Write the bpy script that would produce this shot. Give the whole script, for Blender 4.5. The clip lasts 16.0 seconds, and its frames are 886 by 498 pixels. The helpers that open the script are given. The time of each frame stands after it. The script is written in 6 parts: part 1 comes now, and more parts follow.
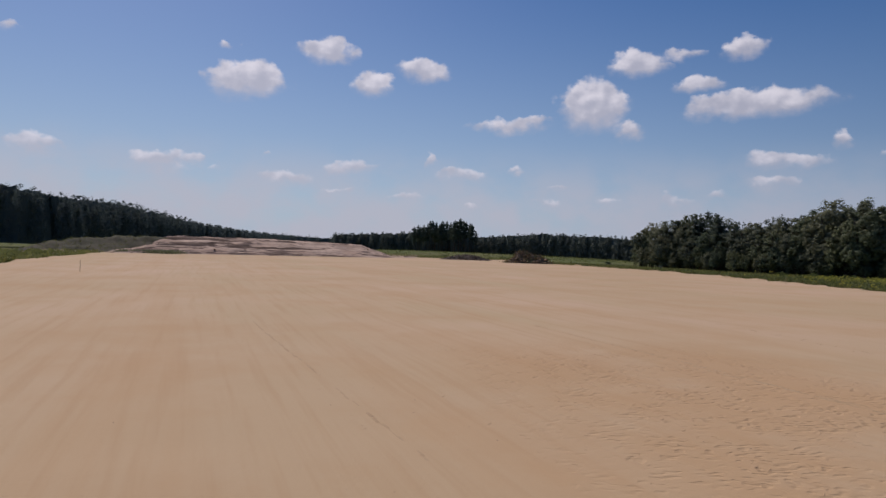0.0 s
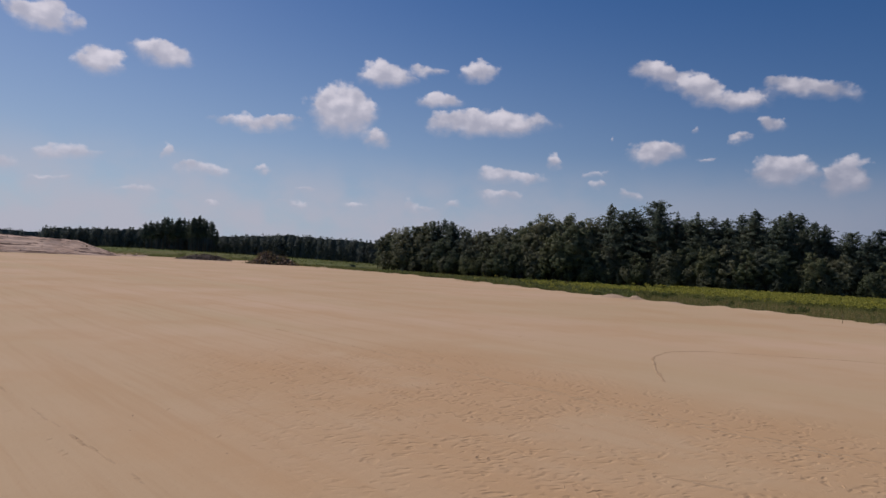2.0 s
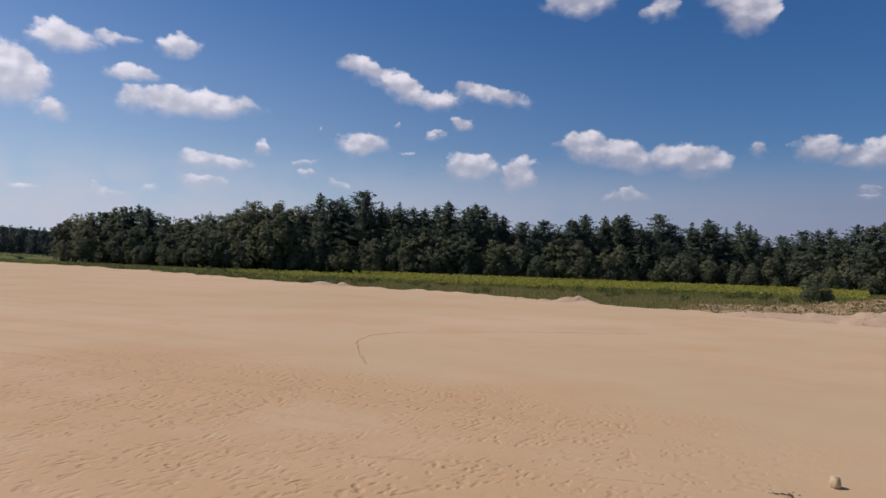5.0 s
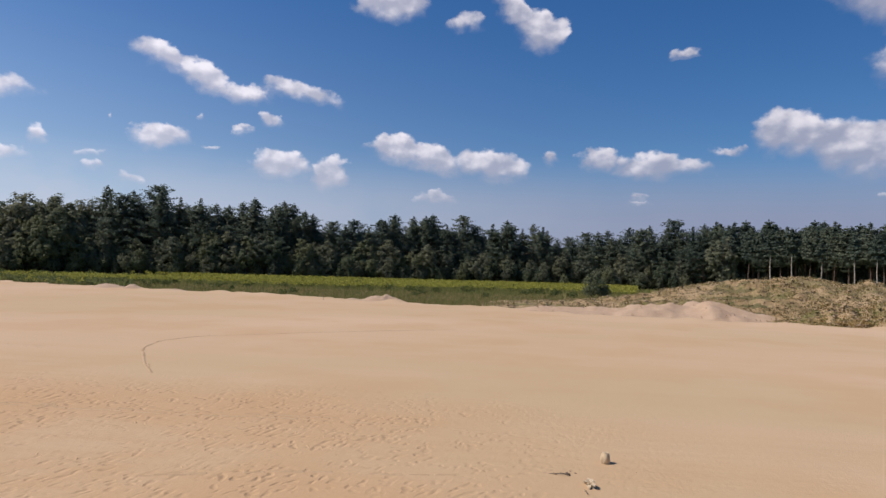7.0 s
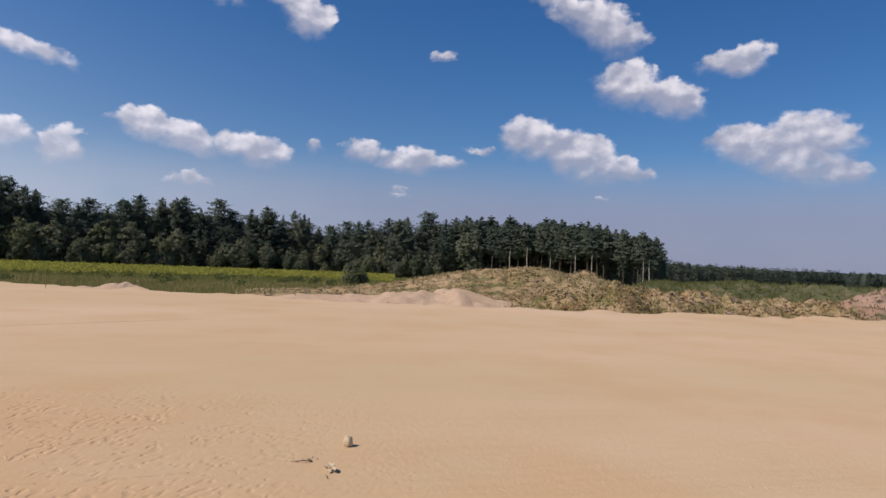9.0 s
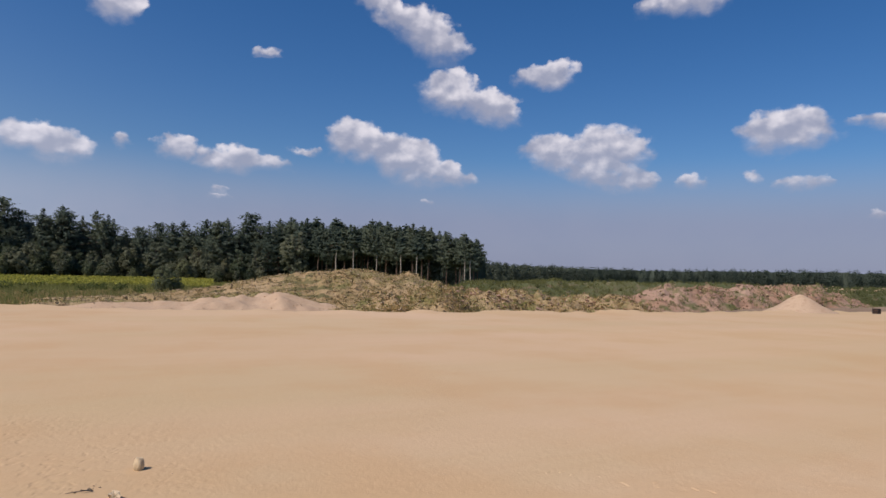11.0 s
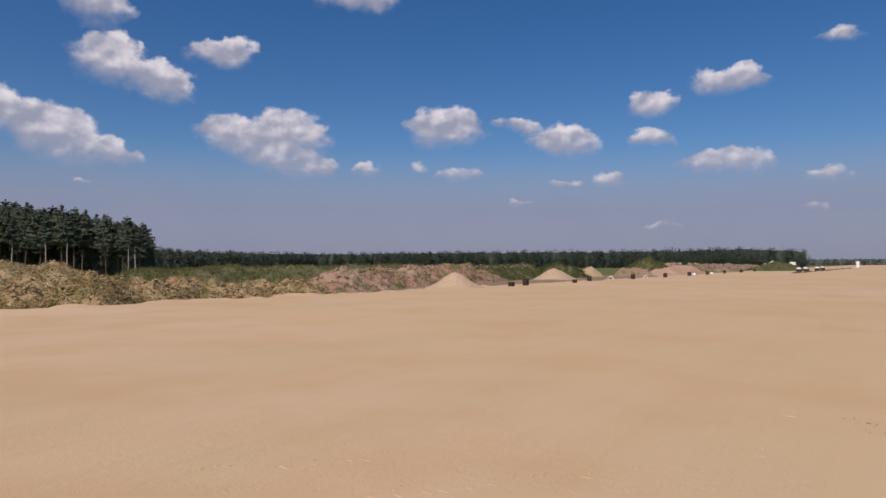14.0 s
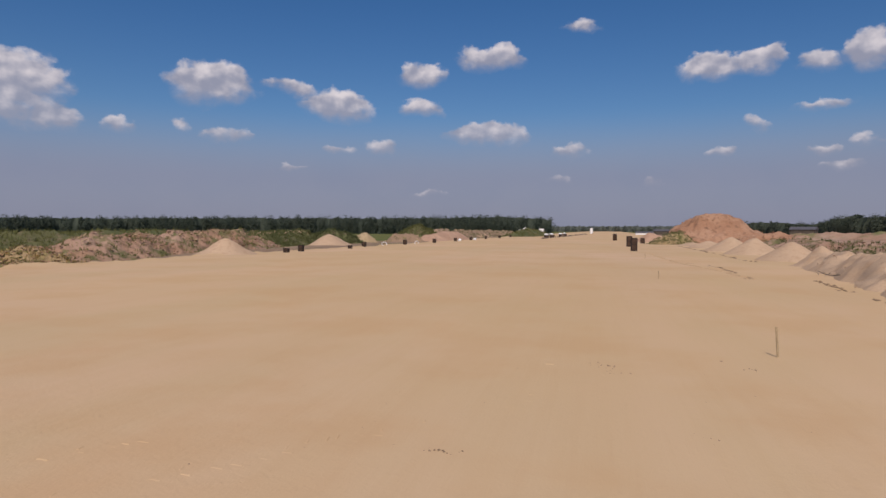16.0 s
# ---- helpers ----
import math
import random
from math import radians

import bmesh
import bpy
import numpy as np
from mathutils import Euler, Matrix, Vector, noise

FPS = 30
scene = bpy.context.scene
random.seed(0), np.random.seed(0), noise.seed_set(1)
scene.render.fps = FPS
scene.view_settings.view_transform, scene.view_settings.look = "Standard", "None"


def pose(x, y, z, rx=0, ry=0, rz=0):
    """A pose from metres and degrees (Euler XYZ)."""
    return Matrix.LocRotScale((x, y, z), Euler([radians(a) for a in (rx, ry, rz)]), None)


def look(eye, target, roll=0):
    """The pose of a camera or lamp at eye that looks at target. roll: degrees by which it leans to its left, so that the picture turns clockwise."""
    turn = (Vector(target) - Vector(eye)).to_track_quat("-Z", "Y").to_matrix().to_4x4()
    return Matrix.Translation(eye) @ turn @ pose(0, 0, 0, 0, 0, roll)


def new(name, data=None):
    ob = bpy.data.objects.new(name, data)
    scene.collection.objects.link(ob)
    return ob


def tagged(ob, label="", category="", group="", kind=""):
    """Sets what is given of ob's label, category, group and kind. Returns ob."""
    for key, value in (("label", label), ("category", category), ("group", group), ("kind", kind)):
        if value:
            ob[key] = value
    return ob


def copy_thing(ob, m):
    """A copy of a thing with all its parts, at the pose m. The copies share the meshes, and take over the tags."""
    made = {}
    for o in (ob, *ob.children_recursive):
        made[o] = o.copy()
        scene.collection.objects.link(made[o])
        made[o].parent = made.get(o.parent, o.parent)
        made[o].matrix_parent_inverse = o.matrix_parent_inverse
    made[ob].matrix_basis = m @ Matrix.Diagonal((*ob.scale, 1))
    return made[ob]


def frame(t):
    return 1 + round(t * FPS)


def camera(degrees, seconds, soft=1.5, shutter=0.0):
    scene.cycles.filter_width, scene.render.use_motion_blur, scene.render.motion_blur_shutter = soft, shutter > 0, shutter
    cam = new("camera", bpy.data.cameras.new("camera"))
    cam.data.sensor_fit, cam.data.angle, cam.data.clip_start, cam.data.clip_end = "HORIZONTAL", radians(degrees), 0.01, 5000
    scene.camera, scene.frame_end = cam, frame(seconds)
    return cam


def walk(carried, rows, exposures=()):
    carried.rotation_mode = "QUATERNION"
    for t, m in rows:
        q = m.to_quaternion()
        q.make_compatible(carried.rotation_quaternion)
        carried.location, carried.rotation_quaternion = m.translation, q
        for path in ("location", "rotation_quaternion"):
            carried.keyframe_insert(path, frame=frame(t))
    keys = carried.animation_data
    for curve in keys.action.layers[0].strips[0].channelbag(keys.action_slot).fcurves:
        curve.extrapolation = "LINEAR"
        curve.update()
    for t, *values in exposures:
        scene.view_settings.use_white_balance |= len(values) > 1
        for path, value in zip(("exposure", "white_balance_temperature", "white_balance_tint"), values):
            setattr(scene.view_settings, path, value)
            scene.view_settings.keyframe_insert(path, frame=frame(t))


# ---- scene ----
cam = camera(68.25, 16.0, soft=1.5)

# seconds, place, then yaw, pitch and roll in degrees: a slow turn at arm's length
PATH = [
    (0.0, -0.582, -0.156, 2.424, 0.01, 0.09, -1.84),
    (0.2, -0.572, -0.144, 2.424, -1.19, 0.05, -1.79),
    (0.5, -0.558, -0.126, 2.424, -3.82, -0.31, -1.55),
    (0.7, -0.548, -0.112, 2.422, -6.33, -0.46, -1.99),
    (1.0, -0.534, -0.090, 2.418, -9.26, 0.02, -2.16),
    (1.2, -0.522, -0.076, 2.418, -11.72, 0.14, -2.61),
    (1.5, -0.504, -0.054, 2.418, -15.59, -0.10, -2.99),
    (1.7, -0.492, -0.040, 2.423, -18.61, -0.23, -2.86),
    (2.0, -0.474, -0.018, 2.430, -21.99, 1.21, -3.05),
    (2.2, -0.462, -0.023, 2.425, -23.24, 1.76, -2.89),
    (2.5, -0.444, -0.030, 2.418, -24.44, 2.12, -2.51),
    (2.7, -0.439, -0.023, 2.418, -26.00, 2.10, -2.17),
    (3.0, -0.432, -0.012, 2.418, -28.59, 1.86, -1.89),
    (3.2, -0.415, -0.017, 2.420, -30.52, 1.49, -2.31),
    (3.5, -0.390, -0.024, 2.424, -32.90, 1.37, -2.10),
    (3.7, -0.368, -0.012, 2.424, -34.52, 1.23, -2.28),
    (4.0, -0.336, 0.006, 2.424, -37.15, 1.78, -2.48),
    (4.2, -0.326, 0.016, 2.429, -39.35, 1.31, -2.55),
    (4.5, -0.312, 0.030, 2.436, -43.32, 1.59, -3.51),
    (4.7, -0.296, 0.029, 2.435, -44.97, 1.49, -2.99),
    (6.8, -0.026, 0.006, 2.404, -61.35, 1.91, -1.61),
    (7.0, -0.000, 0.000, 2.400, -63.47, 1.82, -1.74),
    (7.2, 0.017, -0.010, 2.398, -65.15, 1.74, -1.64),
    (7.5, 0.042, -0.024, 2.394, -67.19, 1.88, -1.45),
    (7.7, 0.056, -0.041, 2.392, -68.25, 1.87, -1.17),
    (8.0, 0.078, -0.066, 2.388, -71.57, 2.13, -1.12),
    (8.2, 0.088, -0.078, 2.383, -74.17, 1.99, -1.43),
    (8.5, 0.102, -0.096, 2.376, -78.04, 1.99, -2.17),
    (8.7, 0.114, -0.115, 2.374, -80.36, 1.76, -2.11),
    (9.0, 0.132, -0.144, 2.370, -84.16, 1.55, -2.47),
    (9.2, 0.145, -0.166, 2.370, -86.64, 1.56, -2.53),
    (11.3, 0.267, -0.420, 2.387, -101.12, 2.27, -1.50),
    (11.5, 0.276, -0.444, 2.388, -102.52, 2.26, -1.39),
    (11.7, 0.281, -0.463, 2.383, -103.42, 2.11, -1.06),
    (12.0, 0.288, -0.492, 2.376, -104.32, 1.50, -1.46),
    (12.2, 0.293, -0.540, 2.374, -105.36, 1.86, -1.65),
    (12.5, 0.300, -0.612, 2.370, -108.75, 2.18, -1.45),
    (12.7, 0.305, -0.646, 2.368, -111.16, 2.30, -1.30),
    (13.0, 0.312, -0.696, 2.364, -115.58, 1.94, -1.19),
    (13.2, 0.314, -0.708, 2.362, -119.17, 1.66, -1.21),
    (13.5, 0.318, -0.726, 2.358, -122.25, 1.44, -0.59),
    (13.7, 0.323, -0.728, 2.356, -123.97, 1.40, -0.29),
    (14.0, 0.330, -0.732, 2.352, -126.56, 1.29, -0.01),
    (14.2, 0.337, -0.727, 2.352, -127.67, 0.81, 0.00),
    (14.5, 0.348, -0.720, 2.352, -131.28, 0.70, 0.95),
    (14.7, 0.367, -0.701, 2.354, -134.33, 0.46, 0.84),
    (15.0, 0.396, -0.672, 2.358, -137.61, 0.47, 0.61),
    (15.2, 0.413, -0.648, 2.353, -139.64, 0.55, 0.38),
    (15.5, 0.438, -0.612, 2.346, -140.69, -0.31, 0.60),
    (15.7, 0.460, -0.598, 2.346, -142.52, -1.20, 0.62),
    (16.0, 0.492, -0.576, 2.346, -146.19, -1.67, -0.16),
]
walk(cam, [(t, pose(x, y, z, 90 + p, r, w)) for t, x, y, z, w, p, r in PATH],
     [(0.0, -0.5, 6360, 22), (2.0, -0.55, 6420, 23), (3.5, -0.46, 6410, 22), (7.0, 0.05, 6430, 20), (9.0, 0.05, 6470, 20), (12.5, -0.04, 6540, 21), (14.5, -0.13, 6720, 22), (16.0, -0.2, 6800, 22)])

# ---------------------------------------------------------------- sky, sun
SUN_AZ, SUN_EL = radians(-30), radians(50)      # azimuth clockwise from +y
scene.view_settings.exposure = 0.0

clouds = []   # azimuth, elevation, half width, half height, lean: all in degrees
clouds += [  # seen towards azimuth -17.0
    (-17.0, 13.3, 3.4, 1.7, 2), (-10.6, 16.2, 2.4, 1.2, 2), (-6.8, 13.8, 2.0, 1.2, 2), (-2.2, 15.1, 2.3, 1.1, 2), (-18.7, 16.0, 0.9, 0.3, 2),
    (5.4, 10.8, 3.6, 0.8, 2), (12.6, 12.2, 3.2, 2.3, 2), (15.4, 10.3, 1.6, 0.9, 2), (16.2, 15.7, 2.6, 1.2, 2), (19.5, 16.3, 1.8, 0.6, 2),
    (24.2, 16.5, 1.8, 1.0, 2), (20.9, 13.9, 2.1, 0.9, 2), (25.3, 12.1, 5.8, 1.3, 2), (28.2, 7.7, 2.9, 0.7, 2), (31.3, 9.0, 1.1, 0.7, 2),
    (26.3, 6.2, 1.7, 0.5, 2), (-32.6, 6.7, 2.0, 0.9, 2), (-23.5, 6.4, 2.9, 1.0, 2), (-19.5, 6.1, 0.9, 0.3, 2), (-13.8, 5.7, 2.5, 0.7, 2),
    (-8.3, 6.9, 2.7, 0.7, 2), (-1.4, 7.7, 0.7, 0.7, 2), (1.6, 6.5, 2.3, 0.7, 2), (5.9, 7.2, 1.1, 0.4, 2), (-3.3, 4.6, 2.1, 0.4, 2),
    (-9.2, 4.9, 1.9, 0.3, 2), (-34.2, 15.0, 0.7, 0.5, 2), (14.2, 4.7, 1.3, 0.4, 2), (19.2, 4.7, 1.2, 0.6, 2), (9.9, 5.6, 1.0, 0.3, 2),
    (-15.2, 7.6, 0.7, 0.2, 2),
]
clouds += [  # seen towards azimuth 39.3
    (39.3, 16.3, 2.2, 1.1, -18), (42.5, 14.9, 2.7, 1.3, -23), (45.9, 14.0, 2.6, 0.9, 2), (50.7, 14.4, 3.6, 0.9, -10), (48.0, 12.2, 1.1, 0.8, 2),
    (45.8, 11.1, 0.7, 0.4, 2), (39.5, 9.9, 2.6, 1.0, 2), (42.4, 11.9, 0.4, 0.3, 2), (36.4, 11.0, 0.3, 0.3, 2), (43.3, 9.5, 0.6, 0.3, 2),
    (49.1, 8.3, 2.7, 1.4, 2), (53.3, 7.8, 1.6, 1.7, 2), (34.9, 8.2, 1.0, 0.4, 2), (35.2, 7.2, 0.7, 0.5, 2), (26.8, 6.0, 2.0, 0.5, 2),
    (37.7, 6.3, 1.1, 0.5, 2),
]
clouds += [  # seen towards azimuth 59.0
    (59.0, 10.2, 2.7, 1.3, -8), (62.2, 9.5, 3.0, 1.3, -13), (67.5, 9.0, 3.5, 1.5, -8), (58.3, 22.0, 3.4, 1.3, 2), (64.9, 20.9, 1.7, 0.8, 2),
    (68.8, 22.1, 2.2, 1.3, -33), (71.3, 20.3, 2.5, 1.7, -28), (83.4, 17.8, 1.2, 0.6, 2), (76.9, 9.6, 1.9, 1.1, 2), (81.3, 9.0, 4.3, 1.1, -1),
    (72.6, 9.7, 0.9, 0.6, 2), (91.4, 11.0, 3.0, 2.0, -13), (95.6, 9.7, 3.8, 2.2, -15), (99.2, 8.6, 2.6, 1.2, -10), (86.9, 10.2, 1.5, 0.3, 2), (80.3, 6.7, 0.9, 0.3, 2),
    (62.8, 6.3, 2.0, 0.5, 2),
]
clouds += [  # seen towards azimuth 93.9
    (93.9, 21.9, 3.2, 1.3, -23), (97.3, 20.2, 3.7, 2.0, -23), (99.3, 15.6, 2.6, 2.2, -18), (102.6, 14.5, 3.4, 1.5, -13), (107.9, 17.0, 2.9, 1.3, 2),
    (83.3, 17.8, 1.4, 0.5, 2), (108.8, 10.6, 3.2, 1.7, -8), (113.2, 10.6, 3.4, 2.5, -3), (111.8, 8.9, 3.4, 1.6, -15), (115.2, 8.3, 2.0, 1.2, 0),
    (80.2, 6.7, 0.9, 0.3, 2), (97.7, 6.4, 0.7, 0.3, 2),
]
clouds += [  # seen towards azimuth 119.6
    (119.6, 8.0, 1.3, 0.8, 1), (126.7, 11.6, 3.7, 1.9, 1), (127.9, 7.7, 2.1, 0.8, 1), (124.3, 8.4, 0.9, 0.5, 1), (133.1, 11.8, 2.3, 0.7, -7),
    (137.1, 10.4, 3.3, 1.5, -9), (119.1, 22.3, 3.8, 1.4, 1), (133.1, 5.2, 0.9, 0.3, 1), (137.1, 6.9, 1.2, 0.4, 1), (140.7, 7.1, 1.4, 0.9, 1),
    (80.3, 6.3, 0.9, 0.4, 1),
]
clouds += [  # seen towards azimuth 144.2
    (144.2, 13.1, 2.2, 1.1, -1), (150.5, 14.4, 2.9, 1.3, -1), (144.2, 10.5, 2.1, 0.8, -1), (149.9, 8.1, 3.7, 1.1, -1), (157.3, 6.6, 1.8, 0.7, -1),
    (156.2, 4.2, 1.4, 0.4, -1), (158.2, 16.8, 1.7, 0.7, -1), (133.2, 5.3, 0.9, 0.3, -1),
]
clouds += [  # seen towards azimuth 168.4
    (168.4, 12.8, 2.7, 1.3, 0), (171.3, 12.9, 2.0, 1.1, 0), (172.8, 13.4, 1.2, 0.8, 0), (175.9, 12.6, 1.7, 1.0, 0), (179.1, 12.9, 1.7, 1.6, 0),
    (171.5, 8.3, 1.3, 0.6, 0), (168.9, 6.3, 1.4, 0.6, 0), (176.3, 9.5, 2.3, 0.5, 0), (176.6, 6.1, 1.1, 0.5, 0), (178.9, 6.7, 1.1, 0.5, 0),
    (177.5, 4.9, 1.7, 0.5, 0),
]

clouds += [  # low puffs towards the sun
    (2.5, 4.0, 1.0, 0.3, 2), (8.9, 4.4, 1.3, 0.4, 2), (26.1, 7.8, 1.5, 0.7, 2), (-21.4, 6.8, 1.0, 0.5, 2), (22.5, 5.1, 1.5, 0.4, 2)]

clouds += [  # small puffs away from the sun
    (164.1, 3.8, 0.7, 0.4, 2), (145.2, 3.1, 1.5, 0.4, 2)]


def node(nt, kind, **values):
    n = nt.nodes.new(kind)
    for k, v in values.items():
        if k == "op":
            n.operation = v
        elif k == "blend":
            n.blend_type = v
    return n


def wire(nt, a, b):
    nt.links.new(a, b)


def mth(nt, op, a, b=None, c=None, clamp=False):
    n = nt.nodes.new("ShaderNodeMath")
    n.operation, n.use_clamp = op, clamp
    for i, v in enumerate((a, b, c)):
        if v is None:
            continue
        if isinstance(v, (int, float)):
            n.inputs[i].default_value = v
        else:
            nt.links.new(v, n.inputs[i])
    return n.outputs[0]


def mixc(nt, fac, a, b, blend="MIX"):
    n = nt.nodes.new("ShaderNodeMix")
    n.data_type, n.blend_type = "RGBA", blend
    for i, v in ((0, fac), (6, a), (7, b)):
        if isinstance(v, (int, float)):
            n.inputs[i].default_value = v
        elif isinstance(v, tuple):
            n.inputs[i].default_value = (*v, 1)
        else:
            nt.links.new(v, n.inputs[i])
    return n.outputs[2]


def ramp(nt, fac, lo, hi, a=0.0, b=1.0, smooth=True):
    n = nt.nodes.new("ShaderNodeMapRange")
    n.interpolation_type = "SMOOTHSTEP" if smooth else "LINEAR"
    nt.links.new(fac, n.inputs[0])
    for i, v in ((1, lo), (2, hi), (3, a), (4, b)):
        n.inputs[i].default_value = v
    return n.outputs[0]


def noise_tex(nt, vec, scale, detail=4, rough=0.55, distort=0.0):
    n = nt.nodes.new("ShaderNodeTexNoise")
    n.inputs["Scale"].default_value, n.inputs["Detail"].default_value = scale, detail
    n.inputs["Roughness"].default_value, n.inputs["Distortion"].default_value = rough, distort
    nt.links.new(vec, n.inputs["Vector"])
    return n.outputs[0]


def group(name, ins, outs):
    g = bpy.data.node_groups.new(name, "ShaderNodeTree")
    for n, kind in ins:
        g.interface.new_socket(n, in_out="INPUT", socket_type=kind)
    for n, kind in outs:
        g.interface.new_socket(n, in_out="OUTPUT", socket_type=kind)
    return g, g.nodes.new("NodeGroupInput").outputs, g.nodes.new("NodeGroupOutput").inputs


def cloud_group():
    """One cloud added to those before it: how dense it is, and how high in its cloud a place lies."""
    F, V = "NodeSocketFloat", "NodeSocketVector"
    g, a, out = group("one_cloud", (("Place", V), ("Centre", V), ("Lean", V), ("Size", V), ("Weight", F), ("Dens", F), ("Soft", F), ("Lift", F)),
                      (("Dens", F), ("Soft", F), ("Lift", F)))
    m = g.nodes.new("ShaderNodeMapping")
    m.vector_type = "TEXTURE"
    for s, k in (("Place", "Vector"), ("Centre", "Location"), ("Lean", "Rotation"), ("Size", "Scale")):
        wire(g, a[s], m.inputs[k])
    s = g.nodes.new("ShaderNodeSeparateXYZ")
    wire(g, m.outputs[0], s.inputs[0])
    low = mth(g, "MAXIMUM", s.outputs[1], mth(g, "MULTIPLY", s.outputs[1], -1.5))
    d2 = mth(g, "MULTIPLY_ADD", low, low, mth(g, "MULTIPLY", s.outputs[0], s.outputs[0]))
    d = mth(g, "MULTIPLY", mth(g, "SUBTRACT", 1.0, d2, clamp=True), a["Weight"])
    wire(g, mth(g, "MAXIMUM", a["Dens"], d), out["Dens"])
    wire(g, mth(g, "ADD", a["Soft"], d), out["Soft"])
    wire(g, mth(g, "MULTIPLY_ADD", d, s.outputs[1], a["Lift"]), out["Lift"])
    return g


def cover_group():
    """The colour of the sky where clouds of that density stand before the air."""
    F = "NodeSocketFloat"
    g, a, out = group("cloud_cover", (("Air", "NodeSocketColor"), ("Puff", F), ("Wisp", F), ("El", F), ("Side", F), ("Shade", F), ("Dens", F), ("Soft", F), ("Lift", F)), (("Color", "NodeSocketColor"),))
    # thin high veils near the skyline belong to the same air
    veil = mth(g, "MULTIPLY", mth(g, "MULTIPLY", ramp(g, a["Wisp"], 0.27, 0.62), ramp(g, a["El"], 9.8, 3, 0.0, 0.72)), mth(g, "MULTIPLY_ADD", a["Side"], 0.85, 0.15))
    base = mixc(g, veil, a["Air"], mixc(g, mth(g, "MULTIPLY", a["Side"], 0.45), CLOUD_DIM, CLOUD_SUN))
    rag = mth(g, "SUBTRACT", a["Puff"], 0.5)
    full = mth(g, "MULTIPLY_ADD", rag, 0.85, a["Dens"])
    top = mth(g, "DIVIDE", a["Lift"], mth(g, "MAXIMUM", a["Soft"], 0.02))
    # billows turned to the sun are bright, those behind them and the flat feet are grey
    lit = ramp(g, mth(g, "ADD", mth(g, "MULTIPLY", top, 0.9), mth(g, "MULTIPLY", a["Shade"], 2.2)), -0.2, 1.1)
    # crisp heads, soft dissolving feet
    width = ramp(g, top, -0.6, 0.5, 1.5, 0.42)
    there = ramp(g, a["Dens"], 0.0, 0.05)
    cover = mth(g, "DIVIDE", mth(g, "SUBTRACT", full, 0.05), width, clamp=True)
    cover = mth(g, "MULTIPLY", mth(g, "MULTIPLY", ramp(g, cover, 0, 1), there), mth(g, "MULTIPLY", mth(g, "MULTIPLY_ADD", lit, 0.12, 0.84), ramp(g, a["El"], 1, 11, 0.5, 1.0, False)))
    halo = mth(g, "MULTIPLY", ramp(g, a["Soft"], 0.0, 0.9), ramp(g, a["Wisp"], 0.3, 0.65, 0.08, 0.34))
    cover = mth(g, "MAXIMUM", cover, mth(g, "MULTIPLY", halo, ramp(g, a["El"], 1, 11, 0.6, 1.0, False)))
    wire(g, mixc(g, cover, base, mixc(g, lit, mixc(g, mth(g, "MULTIPLY", a["Side"], 0.45), CLOUD_DIM, CLOUD_SUN), mixc(g, a["Side"], CLOUD_LIT, CLOUD_SUN))), out["Color"])
    return g


